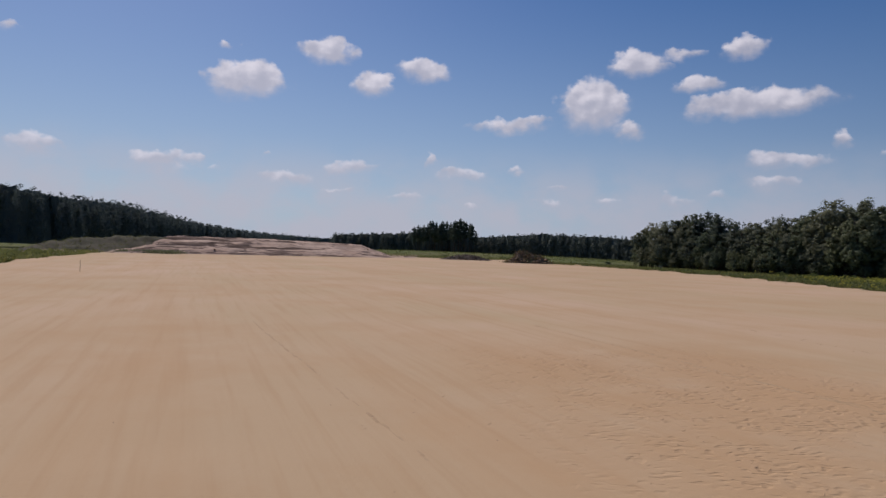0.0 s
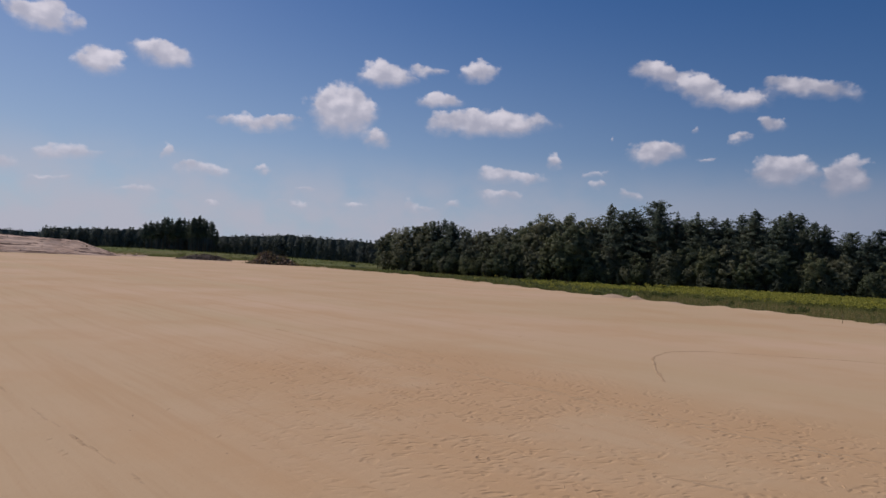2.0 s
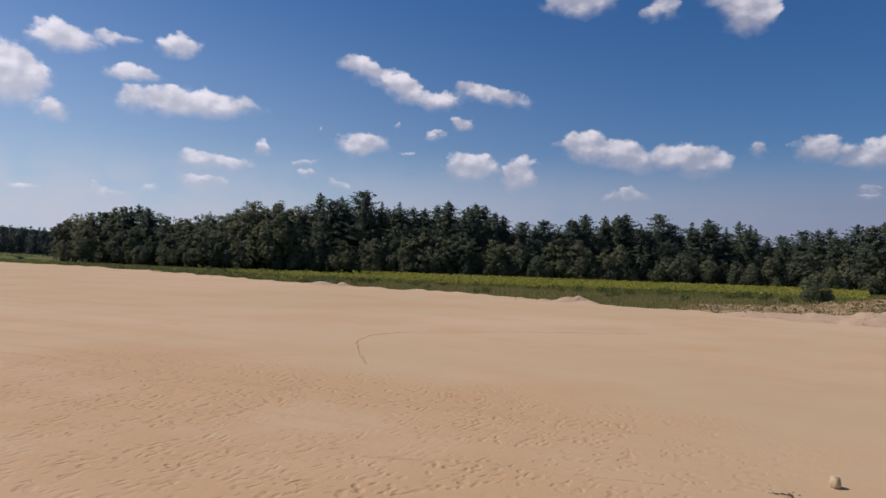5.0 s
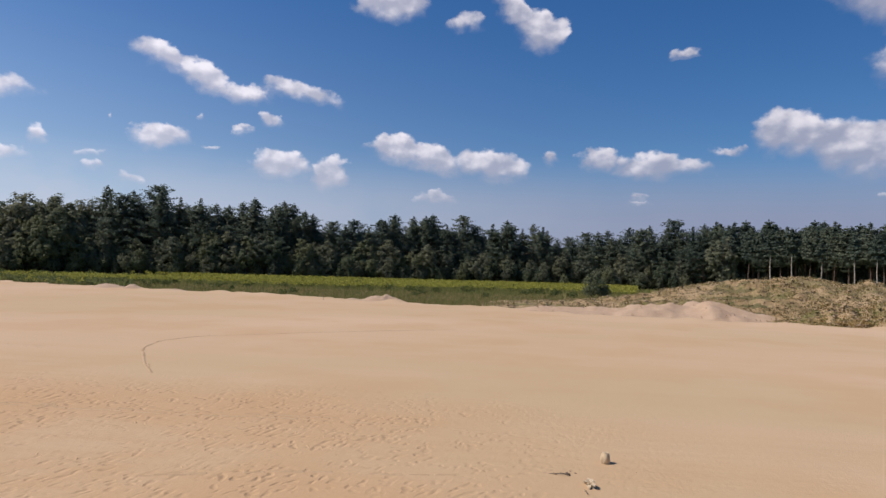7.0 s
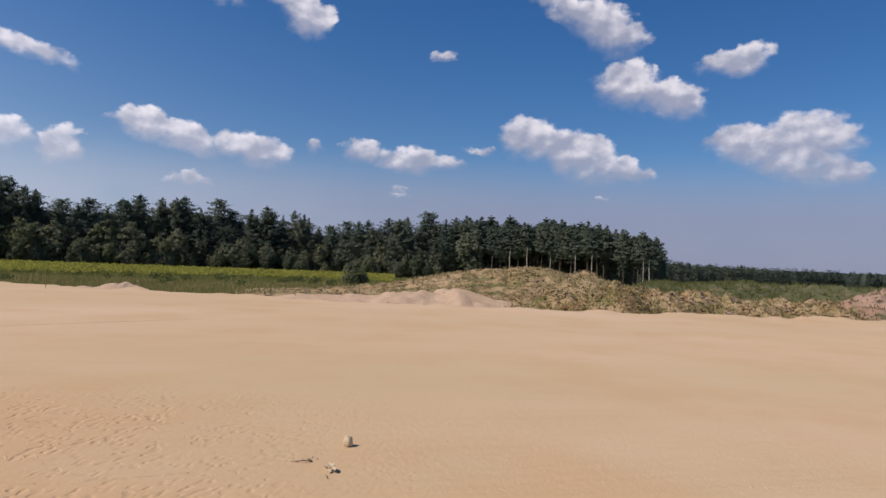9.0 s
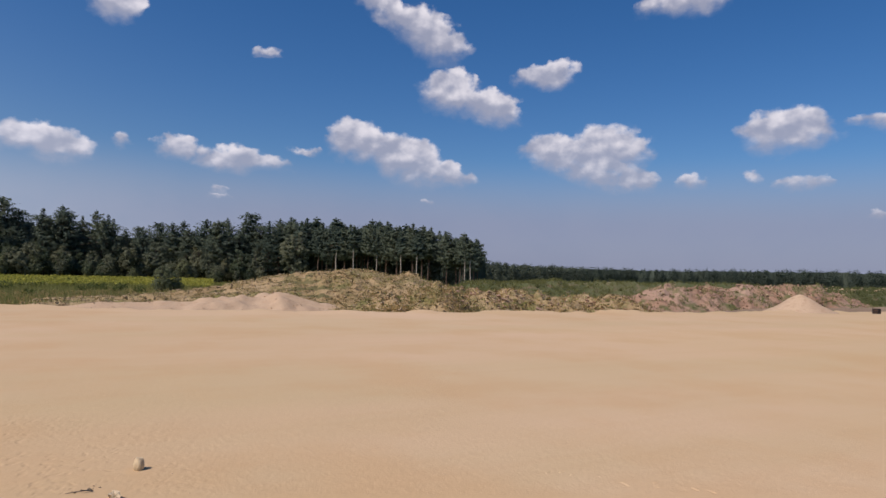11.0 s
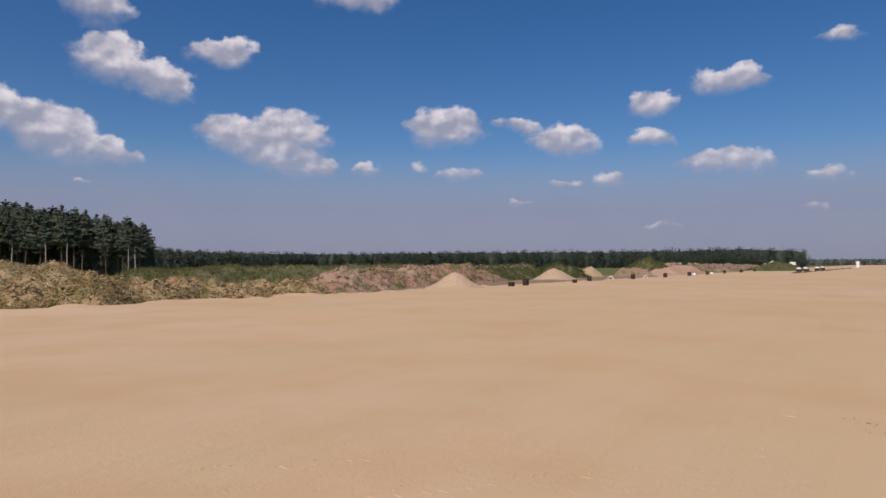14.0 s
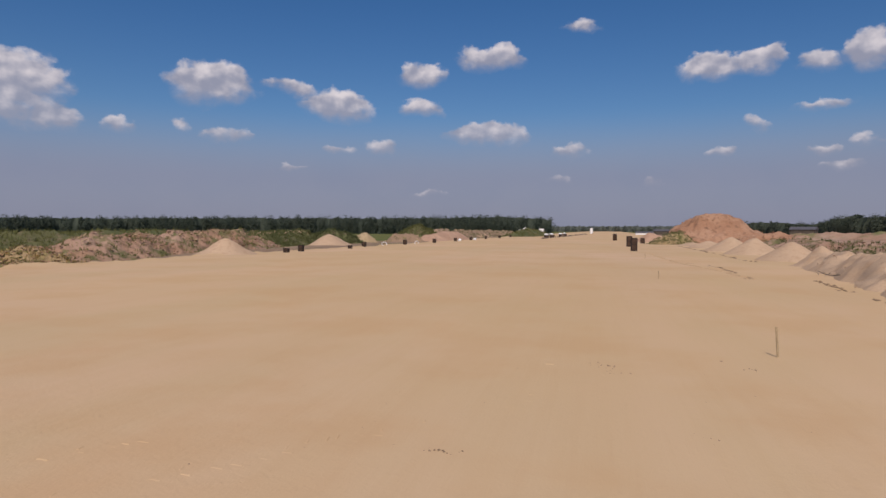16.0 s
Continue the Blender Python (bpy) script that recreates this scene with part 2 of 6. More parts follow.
def build_world():
    w = bpy.data.worlds.new("sky")
    scene.world, w.use_nodes = w, True
    nt = w.node_tree
    nt.nodes.clear()
    sky = nt.nodes.new("ShaderNodeTexSky")
    sky.sky_type, sky.sun_disc = "NISHITA", False
    sky.sun_elevation, sky.sun_rotation = SUN_EL, SUN_AZ
    sky.air_density, sky.dust_density, sky.ozone_density, sky.altitude = 1.0, 1.0, 3.0, 100
    tc = nt.nodes.new("ShaderNodeTexCoord")
    sep = nt.nodes.new("ShaderNodeSeparateXYZ")
    wire(nt, tc.outputs["Generated"], sep.inputs[0])
    x, y, z = sep.outputs
    az = mth(nt, "MULTIPLY", mth(nt, "ARCTAN2", x, y), 180 / math.pi)
    # azimuths run from -90 to 270, so that the seam lies behind the view
    az = mth(nt, "ADD", az, mth(nt, "MULTIPLY", mth(nt, "LESS_THAN", az, -90), 360))
    el = mth(nt, "MULTIPLY", mth(nt, "ARCSINE", z), 180 / math.pi)

    hue = nt.nodes.new("ShaderNodeHueSaturation")
    hue.inputs["Saturation"].default_value, hue.inputs["Value"].default_value = 1.34, 1.14
    wire(nt, sky.outputs[0], hue.inputs["Color"])
    clear = mixc(nt, 1.0, hue.outputs[0], (0.85, 0.93, 1.0), "MULTIPLY")
    # grey summer haze over the skyline, brighter and deeper towards the sun
    near = nt.nodes.new("ShaderNodeVectorMath")
    near.operation = "DOT_PRODUCT"
    wire(nt, tc.outputs["Generated"], near.inputs[0])
    near.inputs[1].default_value = (math.sin(SUN_AZ), math.cos(SUN_AZ), 0)
    side = ramp(nt, near.outputs["Value"], -0.55, 1.0)
    layer = ramp(nt, el, 10.5, 4.0)
    glow = mth(nt, "POWER", ramp(nt, el, 25, 0, 0.0, 1.0, False), 1.6)
    haze = mth(nt, "ADD", mth(nt, "MULTIPLY", layer, mth(nt, "SUBTRACT", 1.0, side)), mth(nt, "MULTIPLY", glow, side), clamp=True)
    air = mixc(nt, mth(nt, "MULTIPLY", haze, 0.86), clear, mixc(nt, side, HAZE, HAZE_SUN))

    plain = nt.nodes.new("ShaderNodeBackground")
    plain.inputs[1].default_value = SKY
    wire(nt, clear, plain.inputs[0])

    # ragged edges: the place in the sky is shaken by noise before it meets the cloud shapes
    flat = nt.nodes.new("ShaderNodeCombineXYZ")
    wire(nt, az, flat.inputs[0]), wire(nt, mth(nt, "MULTIPLY", el, 1.25), flat.inputs[1])
    n1 = nt.nodes.new("ShaderNodeTexNoise")
    n1.inputs["Scale"].default_value, n1.inputs["Detail"].default_value = 0.45, 4
    n1.inputs["Roughness"].default_value = 0.52
    wire(nt, flat.outputs[0], n1.inputs["Vector"])
    shift = nt.nodes.new("ShaderNodeVectorMath")
    shift.operation = "MULTIPLY_ADD"
    wire(nt, n1.outputs["Color"], shift.inputs[0])
    shift.inputs[1].default_value, shift.inputs[2].default_value = (3.4, 2.0, 0), (-1.7, -1.0, 0)
    place = nt.nodes.new("ShaderNodeVectorMath")
    place.operation = "ADD"
    uv = nt.nodes.new("ShaderNodeCombineXYZ")
    wire(nt, az, uv.inputs[0]), wire(nt, el, uv.inputs[1])
    wire(nt, uv.outputs[0], place.inputs[0]), wire(nt, shift.outputs[0], place.inputs[1])
    puff = noise_tex(nt, flat.outputs[0], 0.85, 4, 0.5)
    # the same billows a little nearer the sun: where the cloud thins that way, it is lit
    ahead = nt.nodes.new("ShaderNodeVectorMath")
    ahead.operation = "ADD"
    wire(nt, flat.outputs[0], ahead.inputs[0])
    ahead.inputs[1].default_value = (-0.4, 0.6, 0)
    here, there = noise_tex(nt, flat.outputs[0], 0.5, 3, 0.45), noise_tex(nt, ahead.outputs[0], 0.5, 3, 0.45)
    shade = mth(nt, "SUBTRACT", here, there)
    wisp = noise_tex(nt, flat.outputs[0], 0.2, 4, 0.5)
    p = place.outputs[0]

    one, cover = cloud_group(), cover_group()

    def sector(some):
        bg = nt.nodes.new("ShaderNodeBackground")
        bg.inputs[1].default_value = SKY
        last = None
        for a, e, hw, hh, lean in some:
            g = nt.nodes.new("ShaderNodeGroup")
            g.node_tree = one
            g.inputs["Centre"].default_value = (a, e - 0.15 * hh, 0)
            g.inputs["Lean"].default_value = (0, 0, radians(lean))
            g.inputs["Size"].default_value = (hw * 1.14, hh * 1.32, 1)
            g.inputs["Weight"].default_value = min(1.0, 0.30 + 0.5 * hh)
            wire(nt, p, g.inputs["Place"])
            for k in ("Dens", "Soft", "Lift"):
                if last:
                    wire(nt, last.outputs[k], g.inputs[k])
            last = g
        c = nt.nodes.new("ShaderNodeGroup")
        c.node_tree = cover
        for s, k in ((air, "Air"), (puff, "Puff"), (wisp, "Wisp"), (el, "El"), (side, "Side"), (shade, "Shade")):
            wire(nt, s, c.inputs[k])
        for k in ("Dens", "Soft", "Lift"):
            if last:
                wire(nt, last.outputs[k], c.inputs[k])
        wire(nt, c.outputs[0], bg.inputs[0])
        return bg.outputs[0]

    def reach(c):
        return c[2] * abs(math.cos(radians(c[4]))) * 1.12 + 2.2

    def split(lo, hi, some):
        inside = [c for c in some if c[0] + reach(c) > lo and c[0] - reach(c) < hi]
        if hi - lo < 16:
            return sector(inside)
        mid = (lo + hi) / 2
        mix = nt.nodes.new("ShaderNodeMixShader")
        a, b = split(lo, mid, inside), split(mid, hi, inside)
        wire(nt, mth(nt, "GREATER_THAN", az, mid), mix.inputs[0])
        wire(nt, a, mix.inputs[1]), wire(nt, b, mix.inputs[2])
        return mix.outputs[0]

    band = nt.nodes.new("ShaderNodeMixShader")
    inner = split(-44, 196, clouds)
    inside = mth(nt, "MULTIPLY", mth(nt, "LESS_THAN", el, 27), mth(nt, "GREATER_THAN", el, -1))
    wire(nt, inside, band.inputs[0])
    wire(nt, plain.outputs[0], band.inputs[1]), wire(nt, inner, band.inputs[2])
    out = nt.nodes.new("ShaderNodeOutputWorld")
    wire(nt, band.outputs[0], out.inputs[0])


SKY = 0.075
CLOUD_LIT, CLOUD_SUN, CLOUD_DIM, HAZE, HAZE_SUN = (10.3, 10.4, 10.6), (13.0, 13.2, 13.6), (4.6, 5.0, 6.0), (3.2, 3.75, 5.3), (6.8, 9.2, 11.0)
build_world()

sun = bpy.data.lights.new("sun", "SUN")
sun.energy, sun.angle, sun.color = 3.9, radians(0.53), (1.0, 0.95, 0.86)
sun_ob = new("sun", sun)
sun_ob.matrix_world = look((-200 * math.sin(-SUN_AZ), 200 * math.cos(SUN_AZ), 240), (0, 0, 0))
sun_ob.rotation_euler = Euler((radians(90) - SUN_EL, 0, math.pi - SUN_AZ))


# ---------------------------------------------------------------- materials
def material(name, rough=0.9):
    m = bpy.data.materials.new(name)
    m.use_nodes = True
    nt = m.node_tree
    b = nt.nodes["Principled BSDF"]
    b.inputs["Roughness"].default_value = rough
    b.inputs["Specular IOR Level"].default_value = 0.25
    return m, nt, b


def coords(nt, kind="Object"):
    if kind == "World":
        return nt.nodes.new("ShaderNodeNewGeometry").outputs["Position"]
    return nt.nodes.new("ShaderNodeTexCoord").outputs[kind]


def bump(nt, b, height, strength, dist):
    n = nt.nodes.new("ShaderNodeBump")
    n.inputs["Strength"].default_value, n.inputs["Distance"].default_value = strength, dist
    nt.links.new(height, n.inputs["Height"])
    nt.links.new(n.outputs[0], b.inputs["Normal"])


def earth(name, c1, c2, c3, big=0.08, mid=0.9, fine=9.0, relief=0.6, dist=0.06, green=None, weeds=0.5):
    """Loose soil in three tones, with patches, lumps and grain; green: weeds in patches."""
    m, nt, b = material(name, 0.95)
    v = coords(nt, "World")
    nb, nm, nf = noise_tex(nt, v, big, 4), noise_tex(nt, v, mid, 5, 0.6), noise_tex(nt, v, fine, 5, 0.65)
    col = mixc(nt, ramp(nt, nb, 0.35, 0.65), c1, c2)
    col = mixc(nt, ramp(nt, nm, 0.5, 0.72), col, c3)
    col = mixc(nt, mth(nt, "MULTIPLY", ramp(nt, nf, 0.35, 0.75), 0.35), col, mixc(nt, 1.0, col, (0.55, 0.55, 0.55), "MULTIPLY"))
    if green:
        patch = mth(nt, "MULTIPLY", ramp(nt, noise_tex(nt, v, big * 2.2, 5, 0.7), weeds, weeds + 0.12), ramp(nt, nm, 0.35, 0.6))
        col = mixc(nt, patch, col, green)
    wire(nt, col, b.inputs["Base Color"])
    bump(nt, b, mth(nt, "ADD", nm, mth(nt, "MULTIPLY", nf, 0.35)), relief, dist)
    return m


def sand_material():
    m, nt, b = material("graded_sand", 0.95)
    v = coords(nt, "World")
    # long grader streaks along the strip, lying at about 159 degrees
    mp = nt.nodes.new("ShaderNodeMapping")
    mp.vector_type = "TEXTURE"
    mp.inputs["Rotation"].default_value, mp.inputs["Scale"].default_value = (0, 0, radians(21)), (1.0, 26.0, 1.0)
    wire(nt, v, mp.inputs[0])
    streak, thin = noise_tex(nt, mp.outputs[0], 0.55, 5, 0.6), noise_tex(nt, mp.outputs[0], 3.2, 4, 0.6)
    cut = nt.nodes.new("ShaderNodeSeparateXYZ")
    wire(nt, v, cut.inputs[0])
    x, y = cut.outputs[0], cut.outputs[1]
    # the north end was graded last: its streaks are the sharpest
    fresh = ramp(nt, mth(nt, "SUBTRACT", y, mth(nt, "MULTIPLY", x, 2.0)), -14.0, 8.0, 0.3, 1.0)
    broad, patch = noise_tex(nt, v, 0.045, 4), noise_tex(nt, v, 0.2, 5, 0.6)
    grain, speck = noise_tex(nt, v, 22, 4, 0.7), noise_tex(nt, v, 6.0, 5, 0.7)
    col = mixc(nt, ramp(nt, broad, 0.3, 0.7), SAND_A, SAND_B)
    # drier, more yellow drifts, drawn out along the strip
    wide = nt.nodes.new("ShaderNodeMapping")
    wide.vector_type = "TEXTURE"
    wide.inputs["Rotation"].default_value, wide.inputs["Scale"].default_value = (0, 0, radians(21)), (1.0, 3.5, 1.0)
    wire(nt, v, wide.inputs[0])
    col = mixc(nt, mth(nt, "MULTIPLY", ramp(nt, noise_tex(nt, wide.outputs[0], 0.11, 4, 0.6), 0.45, 0.66), 0.42), col, SAND_D)
    col = mixc(nt, mth(nt, "MULTIPLY", ramp(nt, streak, 0.42, 0.72), mth(nt, "MULTIPLY", fresh, 0.42)), col, SAND_C)
    col = mixc(nt, mth(nt, "MULTIPLY", ramp(nt, thin, 0.46, 0.7), mth(nt, "MULTIPLY", fresh, 0.3)), col, SAND_E)
    col = mixc(nt, mth(nt, "MULTIPLY", ramp(nt, patch, 0.44, 0.68), 0.44), col, SAND_C)
    col = mixc(nt, mth(nt, "MULTIPLY", ramp(nt, speck, 0.6, 0.8), 0.13), col, (0.27, 0.17, 0.10))
    # more golden towards the south
    south = mth(nt, "MULTIPLY", ramp(nt, y, -3.0, -16.0), ramp(nt, noise_tex(nt, wide.outputs[0], 0.07, 4, 0.6), 0.36, 0.6))
    col = mixc(nt, mth(nt, "MULTIPLY", south, 0.25), col, SAND_S)
    h = mth(nt, "ADD", mth(nt, "MULTIPLY", speck, 0.4), mth(nt, "ADD", mth(nt, "MULTIPLY", grain, 0.2), mth(nt, "MULTIPLY", thin, 0.45)))
    # where machines have turned: dents of lugged tyres in a broad lane
    across = mth(nt, "ABSOLUTE", mth(nt, "SUBTRACT", mth(nt, "ADD", mth(nt, "MULTIPLY", x, 0.957), mth(nt, "MULTIPLY", y, 0.29)), 7.6))
    length = mth(nt, "ABSOLUTE", mth(nt, "SUBTRACT", mth(nt, "ADD", mth(nt, "MULTIPLY", x, -0.29), mth(nt, "MULTIPLY", y, 0.957)), 8.5))
    lane = mth(nt, "MULTIPLY", ramp(nt, across, 5.6, 2.4), ramp(nt, length, 11, 4))
    lane = mth(nt, "MULTIPLY", lane, ramp(nt, patch, 0.3, 0.5))
    dent = nt.nodes.new("ShaderNodeTexVoronoi")
    dent.feature = "SMOOTH_F1"
    dent.inputs["Scale"].default_value, dent.inputs["Randomness"].default_value = 6.3, 0.9
    sh = nt.nodes.new("ShaderNodeMapping")
    sh.inputs["Rotation"].default_value, sh.inputs["Scale"].default_value = (0, 0, radians(35)), (1.0, 1.7, 1.0)
    wob = nt.nodes.new("ShaderNodeTexNoise")
    wob.inputs["Scale"].default_value, wob.inputs["Detail"].default_value = 2.2, 3
    wire(nt, v, wob.inputs["Vector"])
    off = nt.nodes.new("ShaderNodeVectorMath")
    off.operation = "MULTIPLY_ADD"
    wire(nt, wob.outputs["Color"], off.inputs[0]), wire(nt, v, off.inputs[2])
    off.inputs[1].default_value = (0.3, 0.3, 0)
    wire(nt, off.outputs[0], sh.inputs[0]), wire(nt, sh.outputs[0], dent.inputs["Vector"])
    some = ramp(nt, noise_tex(nt, v, 1.3, 3), 0.38, 0.56)
    pit = mth(nt, "MULTIPLY", mth(nt, "MULTIPLY", ramp(nt, dent.outputs["Distance"], 0.46, 0.12), some), lane)
    h = mth(nt, "SUBTRACT", h, mth(nt, "MULTIPLY", pit, 1.0))
    # turned-up sand is damper and more orange
    col = mixc(nt, mth(nt, "MULTIPLY", lane, 0.6), col, SAND_C)
    # the shade inside the dents is painted into the colour too
    wire(nt, mixc(nt, mth(nt, "MULTIPLY", pit, 0.3), col, (0.40, 0.265, 0.135)), b.inputs["Base Color"])
    bump(nt, b, h, 0.6, 0.04)
    return m


SAND_A, SAND_B, SAND_C = (0.51, 0.36, 0.2), (0.578, 0.407, 0.25), (0.495, 0.303, 0.144)
SAND_D, SAND_E, SAND_S = (0.475, 0.362, 0.19), (0.445, 0.272, 0.128), (0.555, 0.38, 0.18)
SAND = sand_material()
# sand darkened by colour to give the wheel ruts their shadow
RUT_SHADE = earth("rut_shade_sand", (0.475, 0.325, 0.178), (0.50, 0.35, 0.2), (0.42, 0.28, 0.145), 0.5, 3.0, 20, 0.6, 0.02)
PILE_SAND = earth("heaped_sand", (0.46, 0.325, 0.208), (0.495, 0.355, 0.23), (0.415, 0.28, 0.172), 0.3, 2.0, 14, 0.5, 0.03)
CLAY = earth("reddish_clay", (0.35, 0.19, 0.11), (0.42, 0.25, 0.155), (0.22, 0.12, 0.072), 0.25, 1.1, 5, 1.0, 0.3)
SPOIL = earth("turned_soil", (0.26, 0.175, 0.11), (0.31, 0.215, 0.14), (0.17, 0.125, 0.07), 0.08, 0.9, 5, 1.0, 0.15, (0.13, 0.14, 0.05))
TURF = earth("weedy_soil", (0.37, 0.26, 0.13), (0.44, 0.32, 0.175), (0.21, 0.155, 0.07), 0.14, 0.75, 5, 1.0, 0.4, (0.185, 0.165, 0.06), 0.46)
PINK = earth("pinkish_soil", (0.31, 0.185, 0.115), (0.38, 0.255, 0.18), (0.17, 0.11, 0.07), 0.12, 1.0, 5, 1.0, 0.2, (0.13, 0.13, 0.05), 0.47)
FIELD = earth("dug_over_earth", (0.42, 0.30, 0.21), (0.30, 0.165, 0.10), (0.36, 0.22, 0.14), 0.045, 0.25, 4, 0.9, 0.12, (0.14, 0.15, 0.055), 0.52)
DARK_WEEDS = earth("dark_weedy_soil", (0.07, 0.065, 0.035), (0.10, 0.085, 0.05), (0.05, 0.06, 0.025), 0.2, 1.2, 6, 1.0, 0.12)
GRASSY = earth("grassy_soil", (0.085, 0.10, 0.038), (0.12, 0.12, 0.05), (0.21, 0.155, 0.095), 0.09, 0.8, 5, 1.0, 0.15)
DARK_SOIL = earth("dark_topsoil", (0.11, 0.08, 0.06), (0.15, 0.115, 0.085), (0.08, 0.075, 0.04), 0.2, 1.2, 6, 1.0, 0.12)
MEADOW = earth("meadow_ground", (0.11, 0.135, 0.04), (0.15, 0.15, 0.055), (0.19, 0.15, 0.075), 0.03, 0.3, 3, 0.6, 0.1)
MEADOW.node_tree.nodes["Principled BSDF"].inputs["Specular IOR Level"].default_value = 0.05


def leafy(name, dark, light, trans=0.42):
    m, nt, b = material(name, 0.7)
    info = nt.nodes.new("ShaderNodeObjectInfo")
    geo = nt.nodes.new("ShaderNodeNewGeometry")
    col = mixc(nt, geo.outputs["Random Per Island"], dark, light)
    tint = mixc(nt, info.outputs["Random"], (0.75, 0.8, 0.8), (1.25, 1.15, 1.0))
    col = mixc(nt, 1.0, col, tint, "MULTIPLY")
    wire(nt, col, b.inputs["Base Color"])
    b.inputs["Specular IOR Level"].default_value = 0.15
    tr = nt.nodes.new("ShaderNodeBsdfTranslucent")
    wire(nt, col, tr.inputs[0])
    mx = nt.nodes.new("ShaderNodeMixShader")
    mx.inputs[0].default_value = trans
    out = nt.nodes["Material Output"]
    wire(nt, b.outputs[0], mx.inputs[1]), wire(nt, tr.outputs[0], mx.inputs[2]), wire(nt, mx.outputs[0], out.inputs[0])
    return m


NEEDLES = leafy("pine_needles", (0.098, 0.13, 0.098), (0.14, 0.175, 0.128))
LEAVES = leafy("broad_leaves", (0.138, 0.166, 0.098), (0.19, 0.217, 0.126))
WILLOW = leafy("grey_green_leaves", (0.16, 0.177, 0.118), (0.214, 0.23, 0.15))
FAR_LEAVES = leafy("far_foliage", (0.07, 0.092, 0.072), (0.115, 0.138, 0.1))
# the haze of distance is put into this paler, bluer foliage colour
HAZED_NEEDLES = leafy("hazed_far_needles", (0.13, 0.16, 0.152), (0.18, 0.212, 0.192), 0.5)
GRASS = leafy("meadow_grass", (0.17, 0.185, 0.055), (0.32, 0.31, 0.115))
WEEDS = leafy("weed_leaves", (0.112, 0.13, 0.05), (0.182, 0.192, 0.08))
EDGE_WEEDS = leafy("fresh_weed_leaves", (0.125, 0.15, 0.05), (0.215, 0.235, 0.085))
DEAD_WEEDS = leafy("withered_weeds", (0.14, 0.098, 0.048), (0.22, 0.165, 0.08))
SCRUB = leafy("low_scrub_leaves", (0.10, 0.125, 0.04), (0.16, 0.18, 0.06))
DRY_GRASS = leafy("dry_grass", (0.30, 0.22, 0.09), (0.52, 0.40, 0.20))
FLOWERS = leafy("yellow_goldenrod", (0.21, 0.24, 0.05), (0.41, 0.40, 0.085))


def plain(name, col, rough=0.8, var=0.25, scale=6.0, metal=0.0):
    m, nt, b = material(name, rough)
    v = coords(nt)
    n, g = noise_tex(nt, v, scale, 5, 0.65), noise_tex(nt, v, scale * 7, 3)
    dark = tuple(c * (1 - var) for c in col)
    c = mixc(nt, ramp(nt, n, 0.35, 0.7), col, dark)
    wire(nt, mixc(nt, mth(nt, "MULTIPLY", g, var), c, dark), b.inputs["Base Color"])
    b.inputs["Metallic"].default_value = metal
    bump(nt, b, n, 0.25, 0.01)
    return m


PINE_BARK = plain("pine_bark", (0.19, 0.125, 0.09), 0.95, 0.5, 3)
PALE_BARK = plain("pale_bark", (0.52, 0.45, 0.35), 0.9, 0.4, 3)
GREY_BARK = plain("grey_bark", (0.13, 0.11, 0.085), 0.95, 0.5, 3)
DRY_CLOD = earth("dry_clods", (0.36, 0.265, 0.15), (0.42, 0.315, 0.19), (0.26, 0.2, 0.10), 0.3, 2.0, 12, 0.6, 0.03)
SALMON = earth("salmon_sand", (0.42, 0.265, 0.175), (0.47, 0.31, 0.21), (0.36, 0.215, 0.135), 0.2, 1.5, 10, 0.6, 0.05)
DAMP = earth("damp_sand_crumbs", (0.22, 0.15, 0.09), (0.26, 0.18, 0.11), (0.16, 0.11, 0.07), 0.5, 3.0, 20, 0.6, 0.02)
WOOD = plain("weathered_wood", (0.42, 0.32, 0.19), 0.9, 0.4, 12)
CRATE = plain("dark_tarred_board", (0.085, 0.05, 0.032), 0.75, 0.5, 5)
CRATE_EDGE = plain("dark_brown_batten", (0.035, 0.026, 0.022), 0.8, 0.4, 9)
STONE = plain("pale_lump_of_stone", (0.62, 0.48, 0.29), 0.9, 0.3, 14)
WHITE = plain("white_sheet", (0.78, 0.78, 0.76), 0.6, 0.08, 2)
RUST = plain("rust_red_paint", (0.20, 0.06, 0.045), 0.6, 0.3, 2)
ROOF = plain("grey_roof_sheet", (0.10, 0.10, 0.11), 0.9, 0.2, 1)
PLASTIC = plain("crumpled_pale_plastic", (0.66, 0.52, 0.33), 0.6, 0.55, 26)


# ---------------------------------------------------------------- mesh helpers
def mesh_of(name, verts, faces, mat, smooth=False):
    me = bpy.data.meshes.new(name)
    me.from_pydata([tuple(map(float, v)) for v in verts], [], [tuple(int(i) for i in f) for f in faces])
    me.materials.append(mat)
    if smooth:
        me.polygons.foreach_set("use_smooth", [True] * len(me.polygons))
    me.update()
    return me


def fast_mesh(name, verts, sides, mat):
    """A mesh of loose polygons with the same number of sides, from an array of corners."""
    n = len(verts) // sides
    me = bpy.data.meshes.new(name)
    me.vertices.add(len(verts)), me.loops.add(len(verts)), me.polygons.add(n)
    me.vertices.foreach_set("co", np.asarray(verts, dtype=np.float32).ravel())
    me.loops.foreach_set("vertex_index", np.arange(len(verts), dtype=np.int32))
    me.polygons.foreach_set("loop_start", np.arange(0, len(verts), sides, dtype=np.int32))
    me.materials.append(mat)
    me.update(calc_edges=True)
    return me


def part(name, me, parent, label=""):
    ob = new(name, me)
    ob.parent = parent
    return tagged(ob, label)


def thing(name, m, label, category, group="", kind=""):
    ob = new(name)
    ob.empty_display_size = 0.2
    ob.matrix_basis = m
    return tagged(ob, label, category, group, kind)


